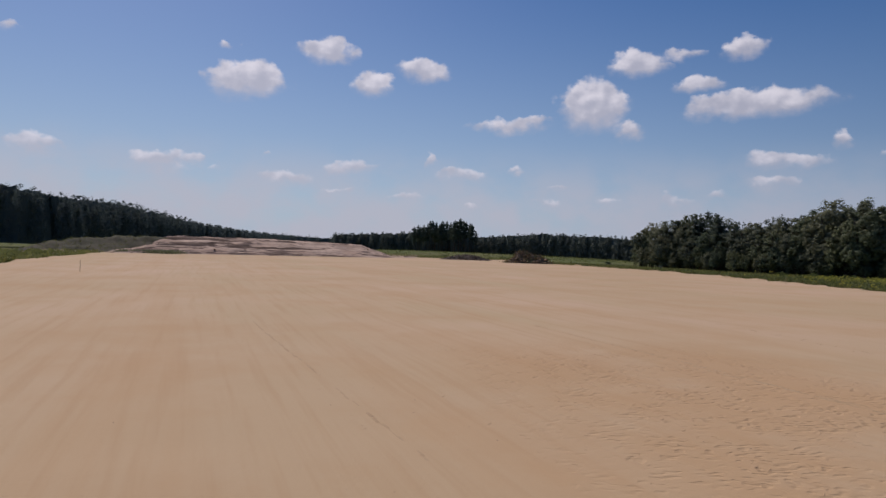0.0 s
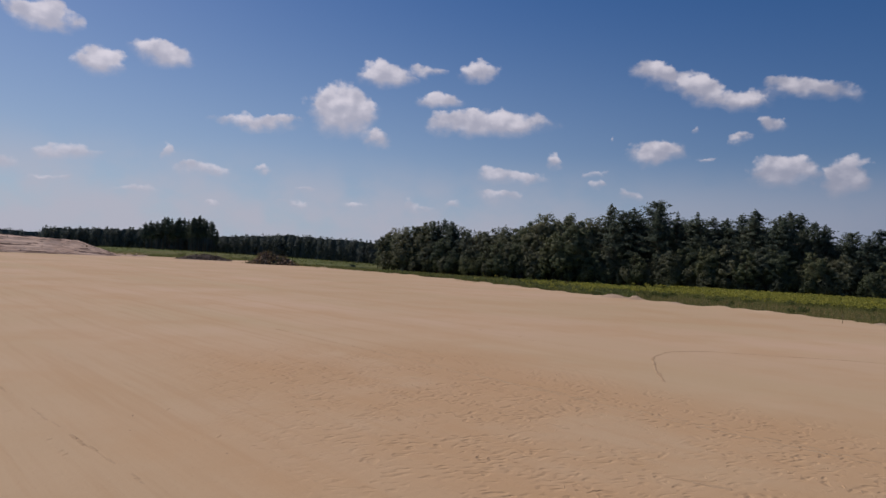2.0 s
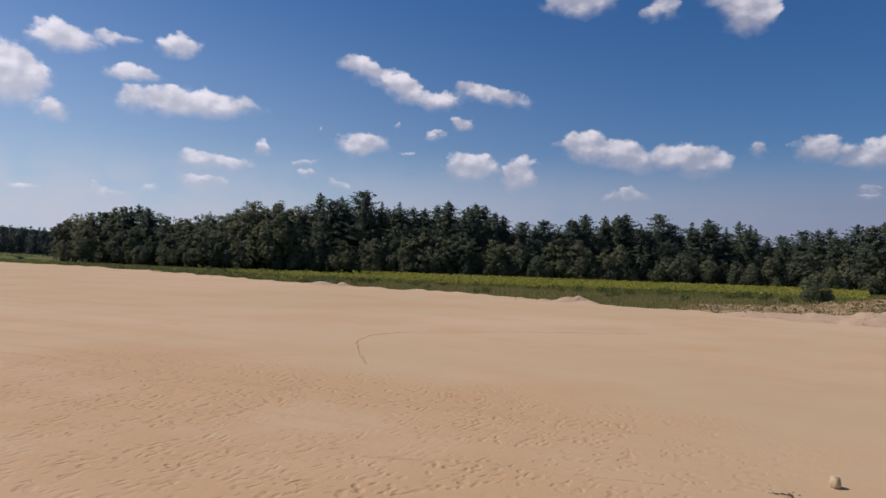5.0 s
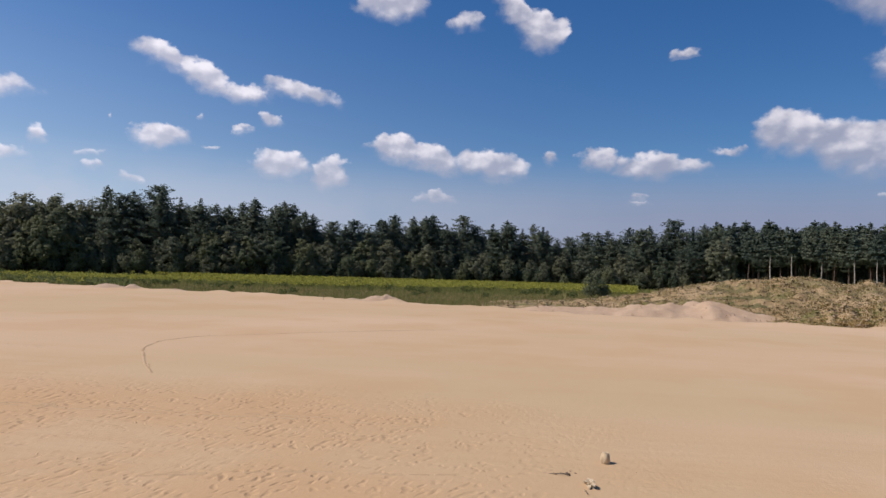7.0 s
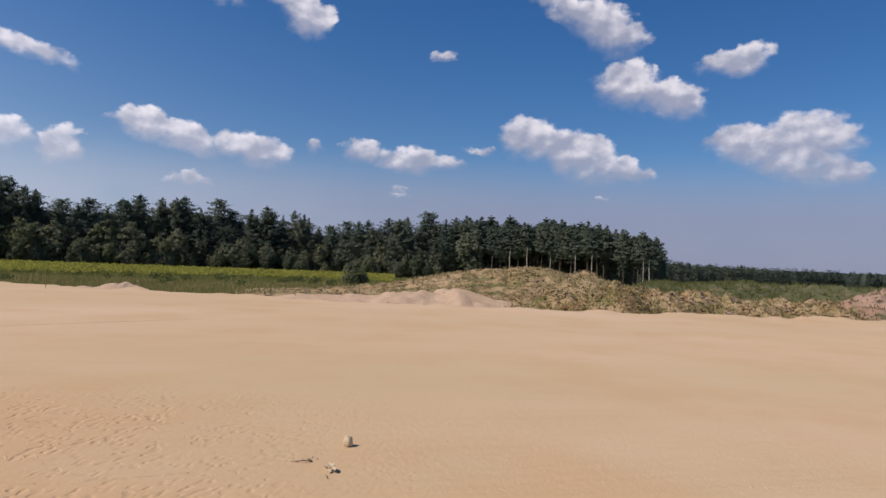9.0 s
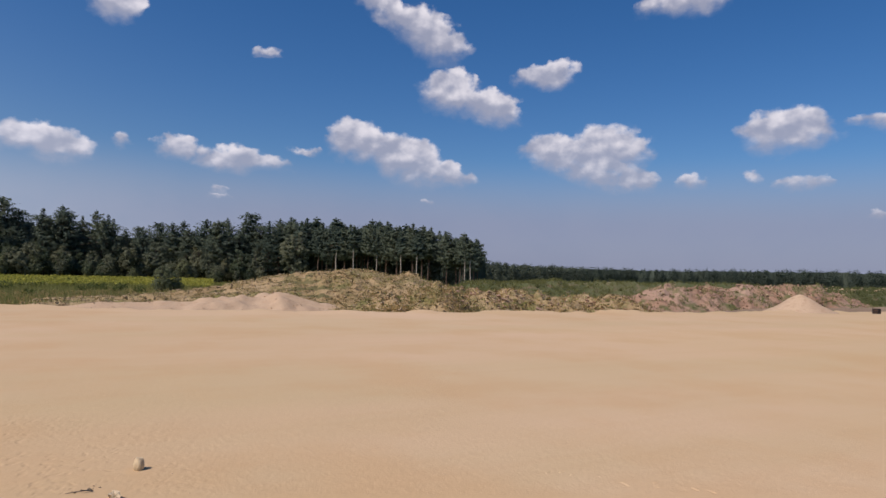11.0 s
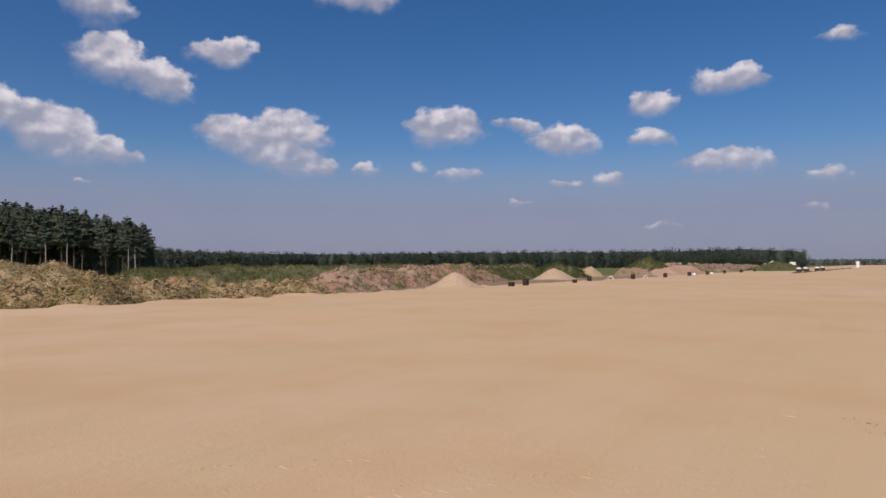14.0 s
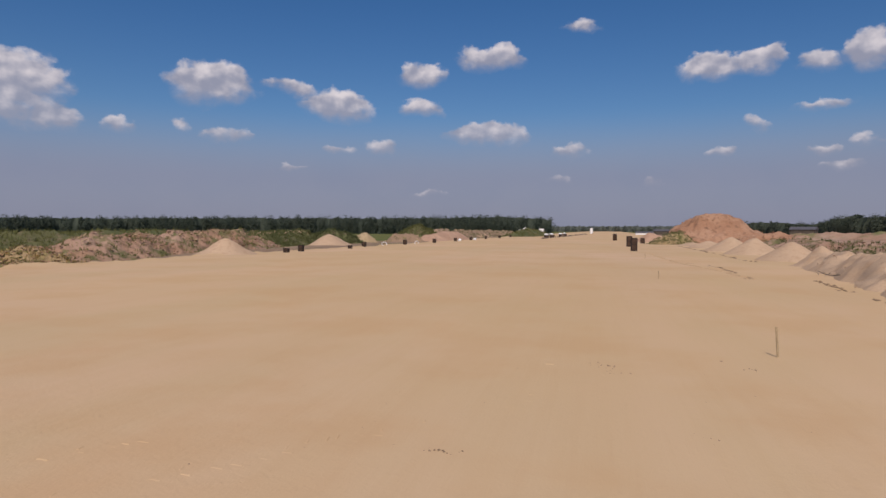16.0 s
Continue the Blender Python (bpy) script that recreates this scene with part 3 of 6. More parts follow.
def bm_mesh(name, bm, mat, smooth=False):
    me = bpy.data.meshes.new(name)
    for f in bm.faces:
        f.smooth = smooth
    bm.to_mesh(me)
    bm.free()
    me.materials.append(mat)
    return me


def box_bm(bm, x, y, z, sx, sy, sz, bev=0.0):
    r = bmesh.ops.create_cube(bm, size=1, matrix=Matrix.Translation((x, y, z)) @ Matrix.Diagonal((sx, sy, sz, 1)))
    if bev:
        edges = list({e for v in r["verts"] for e in v.link_edges})
        bmesh.ops.bevel(bm, geom=edges, offset=bev, segments=1, affect="EDGES")


def vnoise(x, y, seed):
    """Smooth noise from -1 to 1 over arrays of places."""
    x, y = np.atleast_1d(x), np.atleast_1d(y)
    xi, yi = np.floor(x).astype(np.int64), np.floor(y).astype(np.int64)
    fx, fy = x - xi, y - yi
    fx, fy = fx * fx * fx * (fx * (fx * 6 - 15) + 10), fy * fy * fy * (fy * (fy * 6 - 15) + 10)

    def corner(a, c):
        h = (a * 374761393 + c * 668265263 + int(seed) * 974711) & 0xFFFFFFFF
        h = ((h ^ (h >> 13)) * 1274126177) & 0xFFFFFFFF
        h = ((h ^ (h >> 16)) * 2246822519) & 0xFFFFFFFF
        return ((h ^ (h >> 15)) & 0xFFFF) / 32767.5 - 1
    top = corner(xi, yi) * (1 - fx) + corner(xi + 1, yi) * fx
    low = corner(xi, yi + 1) * (1 - fx) + corner(xi + 1, yi + 1) * fx
    return top * (1 - fy) + low * fy


def fbm(x, y, seed=0, scale=1.0, octaves=4):
    x, y = np.asarray(x, float) * scale, np.asarray(y, float) * scale
    out, amp = 0.0, 0.6
    for o in range(octaves):
        out = out + amp * vnoise(x * 2 ** o + 17.3 * o, y * 2 ** o + 5.1 * o, seed * 13 + o)
        amp *= 0.5
    return out


def grid_mesh(name, us, vs, at, mat, smooth=True):
    """A sheet over the grid us x vs; at(U, V) gives the places as three arrays."""
    U, V = np.meshgrid(np.asarray(list(us), float), np.asarray(list(vs), float), indexing="ij")
    X, Y, Z = at(U, V)
    verts = np.stack([X, Y, Z], -1).reshape(-1, 3)
    m, n = U.shape
    i, j = np.meshgrid(np.arange(m - 1), np.arange(n - 1), indexing="ij")
    a = (i * n + j).ravel()
    faces = np.stack([a, a + n, a + n + 1, a + 1], 1)
    e1, e2 = verts[faces[:, 1]] - verts[faces[:, 0]], verts[faces[:, 3]] - verts[faces[:, 0]]
    if np.cross(e1, e2)[:, 2].sum() < 0:
        faces = faces[:, ::-1]
    me = bpy.data.meshes.new(name)
    k = len(faces)
    me.vertices.add(len(verts)), me.loops.add(k * 4), me.polygons.add(k)
    me.vertices.foreach_set("co", verts.astype(np.float32).ravel())
    me.loops.foreach_set("vertex_index", np.ascontiguousarray(faces).astype(np.int32).ravel())
    me.polygons.foreach_set("loop_start", np.arange(0, k * 4, 4, dtype=np.int32))
    me.polygons.foreach_set("use_smooth", np.full(k, smooth))
    me.materials.append(mat)
    me.update(calc_edges=True)
    return me


def curve(y, table):
    """Straight interpolation in a table of (key, value), keys rising."""
    return np.interp(y, [k for k, _ in table], [v for _, v in table])


def polar(az, d, z=0.0):
    return Vector((d * math.sin(radians(az)), d * math.cos(radians(az)), z))


# ---------------------------------------------------------------- ground and sand strip
RIGHT = [(-1400, 545), (-212, 113), (-83, 65), (-49, 53.5), (-36, 49.5), (-21, 46), (-7, 41), (7, 38.5), (20, 40.5), (35, 39.5), (60, 38), (90, 38), (120, 35), (165, 26), (200, 14)]
LEFT = [(-1400, 474), (-170, 40), (-93, 14.5), (-55, 1.5), (-27, -8), (5, -18), (55, -38), (82, -49), (130, -66), (200, -90)]
LOW = -0.35


def edge_right(y):
    return curve(y, RIGHT) + 0.9 * fbm(y, y * 0 + 3.0, 1, 0.11, 4) + 0.45 * fbm(y, y * 0 + 9.0, 2, 0.6, 3)


def edge_left(y):
    return curve(y, LEFT) + 0.9 * fbm(y, y * 0 + 31.0, 3, 0.1, 4)


def build_ground():
    rs = [0.0] + [6 * 1.16 ** i for i in range(42)]

    def at(r, a):
        x, y = r * np.sin(a), r * np.cos(a)
        z = LOW - 0.25 + np.where(r > 60, 0.35 * fbm(x, y, 4, 0.02, 3), 0)
        return x, y, np.minimum(z, LOW + 0.05)
    tagged(new("ground", grid_mesh("ground", rs, np.linspace(0, 2 * math.pi, 97), at, MEADOW)), "green and brown meadow ground reaching the skyline", "ground", kind="structure")


def sand_height(x, y):
    return 0.035 * fbm(x, y, 5, 0.09, 3) + 0.014 * fbm(x, y, 6, 0.9, 3)


def ground_z(x, y):
    return float(np.ravel(sand_height(x, y))[0])


def build_sand():
    ys = [-1400, -1000, -700, -500, -380, -300, -250, -210, -180, -155, -135, -120]
    ys += list(np.arange(-110, -40, 1.6)) + list(np.arange(-40, 40, 0.3)) + list(np.arange(40, 100, 1.2)) + list(np.arange(100, 196, 3))
    us = [-0.03, -0.012, 0.0] + list(np.linspace(0.004, 0.996, 120)) + [1.0, 1.012, 1.03]

    def at(y, u):
        l, r = edge_left(y), edge_right(y)
        w = r - l
        x = l + u * w
        rim = 0.16 * np.clip(1 - (r - x) / 1.4, 0, 1) * np.clip(0.3 + 1.4 * fbm(x, y, 7, 0.5, 3), 0, 2)
        z = sand_height(x, y) + np.where(u < 0.5, 0, rim)
        z = np.where(u > 1.001, -0.14, z)
        z = np.where((u < -0.02) | (u > 1.02), LOW - 0.25, z)
        return x, y, z
    tagged(new("sand_ground", grid_mesh("sand_ground", ys, us, at, SAND)), "graded pale sand strip with faint grader streaks", "sand", kind="structure")


def build_left_ground():
    """Bare dug earth beyond the row of tipped piles."""
    ys = list(np.arange(-420, -130, 6)) + list(np.arange(-130, 20, 1.2))
    us = np.linspace(0, 1, 60)

    def at(y, u):
        l = edge_left(y)
        wide = np.clip((20 - y) / 30, 0.05, 1) * np.clip(60 + (-y) * 0.35, 40, 200)
        x = l + 1.5 - (u ** 1.6) * wide
        z = -0.10 + (0.5 * fbm(x, y, 41, 0.08, 4) + 0.14 * fbm(x, y, 42, 0.5, 4)) * np.clip(u * 6 - 0.4, 0, 1)
        return x, y, np.where(u > 0.985, LOW - 0.6, z)
    tagged(new("bare_earth", grid_mesh("bare_earth", ys, us, at, FIELD)), "uneven bare pinkish earth beside the strip", "earth", kind="structure")


build_ground()
build_sand()
build_left_ground()


def build_apron():
    """Trodden brown earth between the strip and the spoil heaps."""
    ys, us = np.arange(-118, -30, 1.0), np.linspace(0, 1, 24)

    def at(y, u):
        x = edge_right(y) - 0.6 + u * np.clip((-y - 28) * 0.6, 0.5, 17)
        z = -0.05 + 0.10 * fbm(x, y, 47, 0.3, 4) * np.clip(u * 8, 0, 1)
        return x, y, np.where(u > 0.97, LOW - 0.5, z)
    tagged(new("trodden_earth", grid_mesh("trodden_earth", ys, us, at, SPOIL)), "flat trodden brown earth before the spoil heaps", "earth", kind="structure")


build_apron()


# ---------------------------------------------------------------- trees


def tube(pts, radii, sides=7):
    """A tapered limb along pts."""
    verts, faces = [], []
    for i, (p, r) in enumerate(zip(pts, radii)):
        d = (Vector(pts[min(i + 1, len(pts) - 1)]) - Vector(pts[max(i - 1, 0)])).normalized()
        a = d.orthogonal().normalized()
        b = d.cross(a)
        for k in range(sides):
            t = 2 * math.pi * k / sides
            verts.append(Vector(p) + (a * math.cos(t) + b * math.sin(t)) * r)
        if i:
            o = i * sides
            faces += [(o - sides + k, o - sides + (k + 1) % sides, o + (k + 1) % sides, o + k) for k in range(sides)]
    return verts, faces


def joined(pieces):
    verts, faces = [], []
    for v, f in pieces:
        o = len(verts)
        verts += v
        faces += [tuple(i + o for i in q) for q in f]
    return verts, faces


def sprigs(centres, radii, count, size, rnd, squash=1.0, out=None, slim=0.6, power=2.0):
    """Small leaf-shaped blades strewn about centres: an array of corners, three for each.
    out: the middle that the blades turn their faces away from; none: they face anywhere."""
    centres, radii = np.asarray(centres, float), np.asarray(radii, float)
    p = radii ** power
    pick = rnd.choice(len(centres), count, p=p / p.sum())
    d = rnd.normal(size=(count, 3))
    d /= np.linalg.norm(d, axis=1)[:, None]
    d *= (rnd.random(count) ** 0.45)[:, None] * radii[pick][:, None]
    d[:, 2] *= squash
    c = centres[pick] + d
    n = rnd.normal(size=(count, 3))
    n /= np.linalg.norm(n, axis=1)[:, None]
    if out is not None:
        way = c - np.asarray(out, float)
        way /= np.linalg.norm(way, axis=1)[:, None] + 1e-6
        own = d / (radii[pick][:, None] + 1e-6)
        n = way * 0.9 + own * 1.3 + n * 0.5
        n /= np.linalg.norm(n, axis=1)[:, None]
    a = np.cross(n, rnd.normal(size=(count, 3)))
    a /= np.linalg.norm(a, axis=1)[:, None]
    b = np.cross(n, a)
    s = size * (0.6 + 0.8 * rnd.random(count))[:, None]
    a, b = a * s, b * s * slim
    return np.stack([c - a * 0.7, c + a * 0.6 + b, c + a * 0.6 - b], 1).reshape(-1, 3)


def make_pine(h, seed, bare, spread, label, bark, blunt=0.5, blades_in=3700):
    """A conifer: whorls of boughs that bear flat pads of needles; blunt: how rounded the head is."""
    rnd = np.random.default_rng(seed)
    ob = thing("pine_tree", Matrix.Identity(4), label, "tree", "forest trees")
    lean = rnd.normal(size=2) * 0.015
    pts = [Vector((lean[0] * z + 0.06 * math.sin(z * 0.7 + seed), lean[1] * z + 0.06 * math.cos(z * 0.5), z)) for z in np.linspace(-0.5, h * 0.97, 9)]
    rad = [0.0095 * h * (1 - 0.9 * i / 8) * (1.25 if i == 0 else 1) for i in range(9)]
    part("trunk", mesh_of("trunk", *tube(pts, rad), bark, True), ob)
    cents, rads, limbs = [], [], []
    z = h * bare
    turn = rnd.random() * 6.28
    while z < h * 0.985:
        t = (z - h * bare) / (h * (1 - bare))
        cone, dome = (1 - t) ** 0.9, (1 - t ** 1.6) ** 0.75
        reach = spread * h * 0.155 * min(1.0, 0.5 + 2.6 * t) * (cone * (1 - blunt) + dome * blunt) * (0.55 + 0.75 * rnd.random())
        reach = max(reach, 0.025 * h * (1.02 - t) + 0.12)
        k = 5 if reach > 0.9 else 4
        for i in range(k):
            a = turn + 6.28 * (i + 0.5 * rnd.random()) / k
            r = reach * (0.4 + 0.75 * rnd.random())
            base = Vector((lean[0] * z, lean[1] * z, z))
            rise = r * (-0.18 + 0.45 * t + 0.25 * rnd.random())
            tip = base + Vector((math.cos(a) * r, math.sin(a) * r, rise))
            if i % 2 == 0:
                limbs.append(tube([base, tip], [0.045, 0.012], 3))
            for f in (0.3, 0.55, 0.8, 1.0):
                cents.append(base.lerp(tip, f) + Vector((0, 0, 0.10 * r * f)))
                rads.append(min(0.34 * r + 0.13, 0.62) * (1.05 - 0.35 * f) * (0.8 + 0.4 * rnd.random()))
        turn += 1.1
        z += h * 0.034 * (0.6 + 0.8 * rnd.random()) * (1.15 - 0.5 * t)
    for k in range(5):
        cents.append(Vector((lean[0] * h, lean[1] * h, h * (0.94 + 0.016 * k))))
        rads.append(0.30 - 0.045 * k)
    tagged(part("limb", mesh_of("limb", *joined(limbs), bark), ob), kind="stuff")
    part("crown", fast_mesh("crown", sprigs(cents, rads, blades_in, 0.15 + 0.0058 * h, rnd, 0.55, (0, 0, h * 0.55), 0.5), 3, NEEDLES), ob)
    return ob


def make_broadleaf(h, seed, width, label, leaf, low=0.06):
    """A leafy tree of several rounded lobes, clothed almost to the ground."""
    rnd = np.random.default_rng(seed)
    ob = thing("broadleaf_tree", Matrix.Identity(4), label, "tree", "forest trees")
    stems, cents, rads = [], [], []
    for s in range(rnd.integers(2, 4)):
        a = rnd.random() * 6.28
        top = Vector((math.cos(a) * width * 0.2, math.sin(a) * width * 0.2, h * (0.75 + 0.15 * rnd.random())))
        stems.append(tube([Vector((0.1 * s, 0, -0.5)), top * 0.4 + Vector((0, 0, 0.1)), top], [0.014 * h, 0.01 * h, 0.02], 6))
    # lobes: one tall in the middle, lower ones about it
    lobes = [(Vector((0, 0, h * 0.60)), width * 0.34, h * 0.37)]
    for i in range(7):
        a = 6.28 * (i + 0.6 * rnd.random()) / 7
        r = width * (0.20 + 0.12 * rnd.random())
        zc = h * (0.24 + 0.42 * rnd.random())
        lobes.append((Vector((math.cos(a) * r, math.sin(a) * r, zc)), width * (0.17 + 0.09 * rnd.random()), min(zc - h * low, h * (0.16 + 0.12 * rnd.random()))))
    for c0, rx, rz in lobes:
        for i in range(44):
            d = rnd.normal(size=3)
            d /= np.linalg.norm(d)
            d *= 0.62 + 0.36 * rnd.random()
            cents.append(c0 + Vector((d[0] * rx, d[1] * rx, d[2] * rz)))
            rads.append(rx * (0.16 + 0.16 * rnd.random()))
        stems.append(tube([Vector((0, 0, c0.z * 0.4)), c0], [0.05, 0.015], 4))
    tagged(part("stem", mesh_of("stem", *joined(stems), GREY_BARK, True), ob), kind="stuff")
    part("crown", fast_mesh("crown", sprigs(cents, rads, 4300, 0.115 + 0.0078 * h, rnd, 0.9, (0, 0, h * 0.4)), 3, leaf), ob)
    return ob


def forest():
    tall = "tall pine with a dark green crown and bare trunk"
    full = "dark green conifer with boughs down to the scrub"
    # bare share of the trunk, spread, bluntness of the head
    stand = [make_pine(15.0, 11 + i, b, s, tall, PINE_BARK, k)
             for i, (b, s, k) in enumerate(((0.44, 1.3, 0.6), (0.5, 1.1, 0.5), (0.4, 1.4, 0.75), (0.54, 1.2, 0.8)))]
    firs = [make_pine(15.0, 21 + i, b, s, full, PINE_BARK, k)
            for i, (b, s, k) in enumerate(((0.18, 1.9, 0.35), (0.22, 1.9, 0.7), (0.14, 1.7, 0.2), (0.25, 2.0, 0.85), (0.2, 1.8, 0.5)))]
    pale = make_pine(15.0, 31, 0.64, 0.75, "tall slim pine with a pale bare trunk", PALE_BARK, 0.5, 2600)
    broad = [make_broadleaf(7.5, 41 + i, w, "bushy dark green broadleaf tree at the forest edge", l)
             for i, (w, l) in enumerate(((4.6, LEAVES), (5.4, WILLOW), (3.9, LEAVES), (4.9, WILLOW), (3.4, WILLOW)))]
    rnd = random.Random(5)
    # azimuth: height of the tree tops over the eye, in degrees; and how far off the edge stands
    tops = [(16, 2.2), (18, 3.0), (22.3, 4.0), (25, 3.0), (28.7, 3.4), (31, 4.6), (34, 5.2), (39.7, 5.7), (44, 5.2), (49, 5.1), (53.2, 4.4), (54.2, 3.5), (55.3, 4.2),
            (57, 4.0), (62.4, 4.8), (66.5, 4.2), (71.3, 4.0), (73.8, 3.3), (77.7, 3.8), (82.5, 4.4), (91.2, 4.6), (97, 4.3), (100.5, 3.8), (103.2, 3.0)]
    far = [(16, 176), (24, 150), (33, 138), (45, 128), (57, 128), (66, 132), (75, 138), (85, 128), (95, 112), (104, 100)]
    used = set()

    def put(kind, az, d, h, slim=1.0):
        base = kind.get("h")
        s = h / base
        wide = 1.15 if base < 10 else kind.get("wide") * slim
        m = Matrix.Translation(polar(az, d, LOW - 0.1)) @ Matrix.Rotation(rnd.random() * 6.28, 4, "Z") @ Matrix.Diagonal((s * wide * (0.9 + 0.3 * rnd.random()), s * wide * (0.9 + 0.3 * rnd.random()), s, 1))
        if kind.name not in used:
            used.add(kind.name)
            kind.matrix_basis = m
        else:
            c = copy_thing(kind, Matrix.Identity(4))
            c.matrix_basis = m
    for k in (*stand, *firs, pale):
        k["h"] = 15.0
        k["wide"] = 1.28 if k in firs else 1.2
    for k in broad:
        k["h"] = 7.5
    az = 17.0
    while az < 103.3:
        d0 = curve(az, far)
        top = curve(az, tops)
        step = math.degrees((1.9 if az > 84 else 2.5) / d0)
        # the tall back rows make the skyline
        for row in range(3 if az > 84 else 2):
            d = d0 + 5 + 4 * row + rnd.uniform(-2, 2)
            h = (2.4 + 0.4 + d * math.tan(radians(top))) * rnd.choice((0.9, 0.94, 0.97, 1.0, 1.02) if az > 84 or az < 34 else (0.72, 0.86, 0.94, 1.0, 1.05)) * (1.0 if row else 0.94)
            if az < 21 or 23.2 < az < 34.5:
                put(rnd.choice(broad), az + rnd.uniform(-0.3, 0.3), d, h * 1.1)
            elif az > 84:
                put(rnd.choice(stand if az > 88 else stand[:2] + firs[:2]), az + rnd.uniform(-0.4, 0.4), d, h)
            else:
                put(rnd.choice(firs), az + rnd.uniform(-0.4, 0.4), d, h * 1.02)
        # bushes and young trees in front
        if az < 84:
            for k in range(2):
                h = rnd.uniform(5.4, 9.2) * (0.85 if az > 70 else 1.0) * (0.6 if k else 1.05)
                put(rnd.choice(broad), az + rnd.uniform(-0.5, 0.5), d0 + 1.5 - 2.5 * k + rnd.uniform(-1.2, 1.2), h)
        elif rnd.random() < 0.5:
            put(rnd.choice(broad), az + rnd.uniform(-0.3, 0.3), d0 + 7 + rnd.uniform(0, 4), rnd.uniform(2.2, 4.4))
        az += step * rnd.uniform(0.8, 1.2)
    for a, d, h in ((90.05, 113, 10.5), (91.55, 111, 10.8), (101.25, 97, 8.0), (101.75, 97, 8.2), (87.15, 117, 8.5), (97.05, 105, 9.4), (95.65, 107, 9.6), (93.5, 110, 9.2)):
        put(pale, a, d, h)
    # a clump of taller conifers far beyond the end of the strip
    for i in range(22):
        a = -2.7 + 5.6 * (i + rnd.random() * 0.6) / 22
        put(rnd.choice(stand), a, 371 + rnd.uniform(-6, 6), curve(a, [(-3, 14), (-1.6, 18.5), (1.5, 20.5), (2.4, 18), (3.1, 13)]) * rnd.uniform(0.9, 1.05), 0.72)
    for a, d, h in ((76.3, 74, 3.2), (77.2, 75, 2.6), (31.5, 140, 11.5), (32.6, 139, 12.5), (16.9, 176, 8.0), (17.4, 174, 6.5)):
        put(broad[0], a, d, h)
    put(broad[4], 86.6, 116, 10.2)


forest()


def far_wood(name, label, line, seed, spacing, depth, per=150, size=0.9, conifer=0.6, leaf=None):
    """Distant woods as one mass: rows of leafy crowns along a line of places, closing on a dense body."""
    rnd = np.random.default_rng(seed)
    out = []
    for leg, ((x0, y0, z0, h0), (x1, y1, z1, h1)) in enumerate(zip(line, line[1:])):
        long = math.hypot(x1 - x0, y1 - y0)
        gap = spacing * min(2.0, max(1.0, 0.5 * (math.hypot(x0, y0) + math.hypot(x1, y1)) / 330))
        n = max(1, int(long / gap))
        nx, ny = (y1 - y0) / long, -(x1 - x0) / long
        if nx * x0 + ny * y0 < 0:
            nx, ny = -nx, -ny
        for i in range(n):
            for row in range(depth):
                t = (i + rnd.random()) / n
                off = row * gap * 0.8 + rnd.random() * gap
                h = (h0 + (h1 - h0) * t) * (0.90 + 0.11 * rnd.random())
                c = np.array([x0 + (x1 - x0) * t + nx * off, y0 + (y1 - y0) * t + ny * off, z0 + (z1 - z0) * t])
                k = 9
                zs = np.linspace(0.45 if row else 0.06, 0.97, k) * h
                point = rnd.random() < conifer
                w = min(gap * (1.05 + 0.5 * rnd.random()), 0.5 * h)
                rr = w * (np.linspace(0.75, 0.22, k) if point else np.sin(np.linspace(1.2, 2.7, k)) * 0.75 + 0.12)
                cents = c + np.stack([rnd.normal(size=k) * w * 0.1, rnd.normal(size=k) * w * 0.1, zs], 1)
                s = float(np.hypot(c[0], c[1])) * 0.0011 * size
                out.append(sprigs(cents, rr, int(min(per * (0.45 if row else 1.0), 2.4 * h * w / s ** 2)), s, rnd, 0.8, c + (0, 0, h * 0.4), 0.6, 1.15))
        # the closed body: uneven humps, a little lower than the crowns
        m = max(2, int(long / (gap * 0.3)))
        ts = np.linspace(-1.5 * gap / long if leg else 0, 1 + 1.5 * gap / long if leg < len(line) - 2 else 1, m + 1)
        tops = (h0 + (h1 - h0) * ts) * (0.87 + 0.08 * rnd.random(m + 1)) * (1.0 if name == "far_wood" else 0.94)
        rows = []
        for o, f in ((0.55, -0.06), (0.75, 0.55), (1.1, 1.0), (1.9, 0.95), (2.2, -0.06)):
            o = gap * (o + 0.35 * rnd.random(m + 1))
            rows.append(np.stack([x0 + (x1 - x0) * ts + nx * o, y0 + (y1 - y0) * ts + ny * o, z0 + (z1 - z0) * ts + tops * f], 1))
        for a, b in zip(rows, rows[1:]):
            out.append(np.stack([a[:-1], a[1:], b[1:]], 1).reshape(-1, 3))
            out.append(np.stack([a[:-1], b[1:], b[:-1]], 1).reshape(-1, 3))
    tagged(new(name, fast_mesh(name, np.concatenate(out), 3, leaf or FAR_LEAVES)), label, "trees", kind="stuff")


def P(az, d, z, h):
    v = polar(az, d)
    return (v.x, v.y, z, h)


far_wood("far_wood", "dark conifer forest on a rising slope", [P(-50, 205, 1.5, 17.5), P(-41, 205, 1.5, 17.0), P(-34, 215, 1.5, 16.5), P(-30, 235, 1, 15.5), P(-26, 280, 1, 16.5), P(-20, 400, 0, 13.5), P(-17, 520, -1, 14), P(-10, 900, -2, 14)], 3, 2.9, 2, 1100, 1.0, 0.9, HAZED_NEEDLES)
far_wood("far_wood", "dark distant conifer forest beyond the meadow", [P(-10, 420, -0.5, 11.5), P(-4, 400, -0.5, 13.5), P(-1.2, 390, -0.5, 15.5), P(1.4, 390, -0.5, 15.5), P(3.0, 400, -0.5, 12.6), P(8, 380, -0.5, 15.0), P(17.5, 345, -0.5, 12.5)], 4, 2.8, 2, 700, 1.0, 0.92, HAZED_NEEDLES)
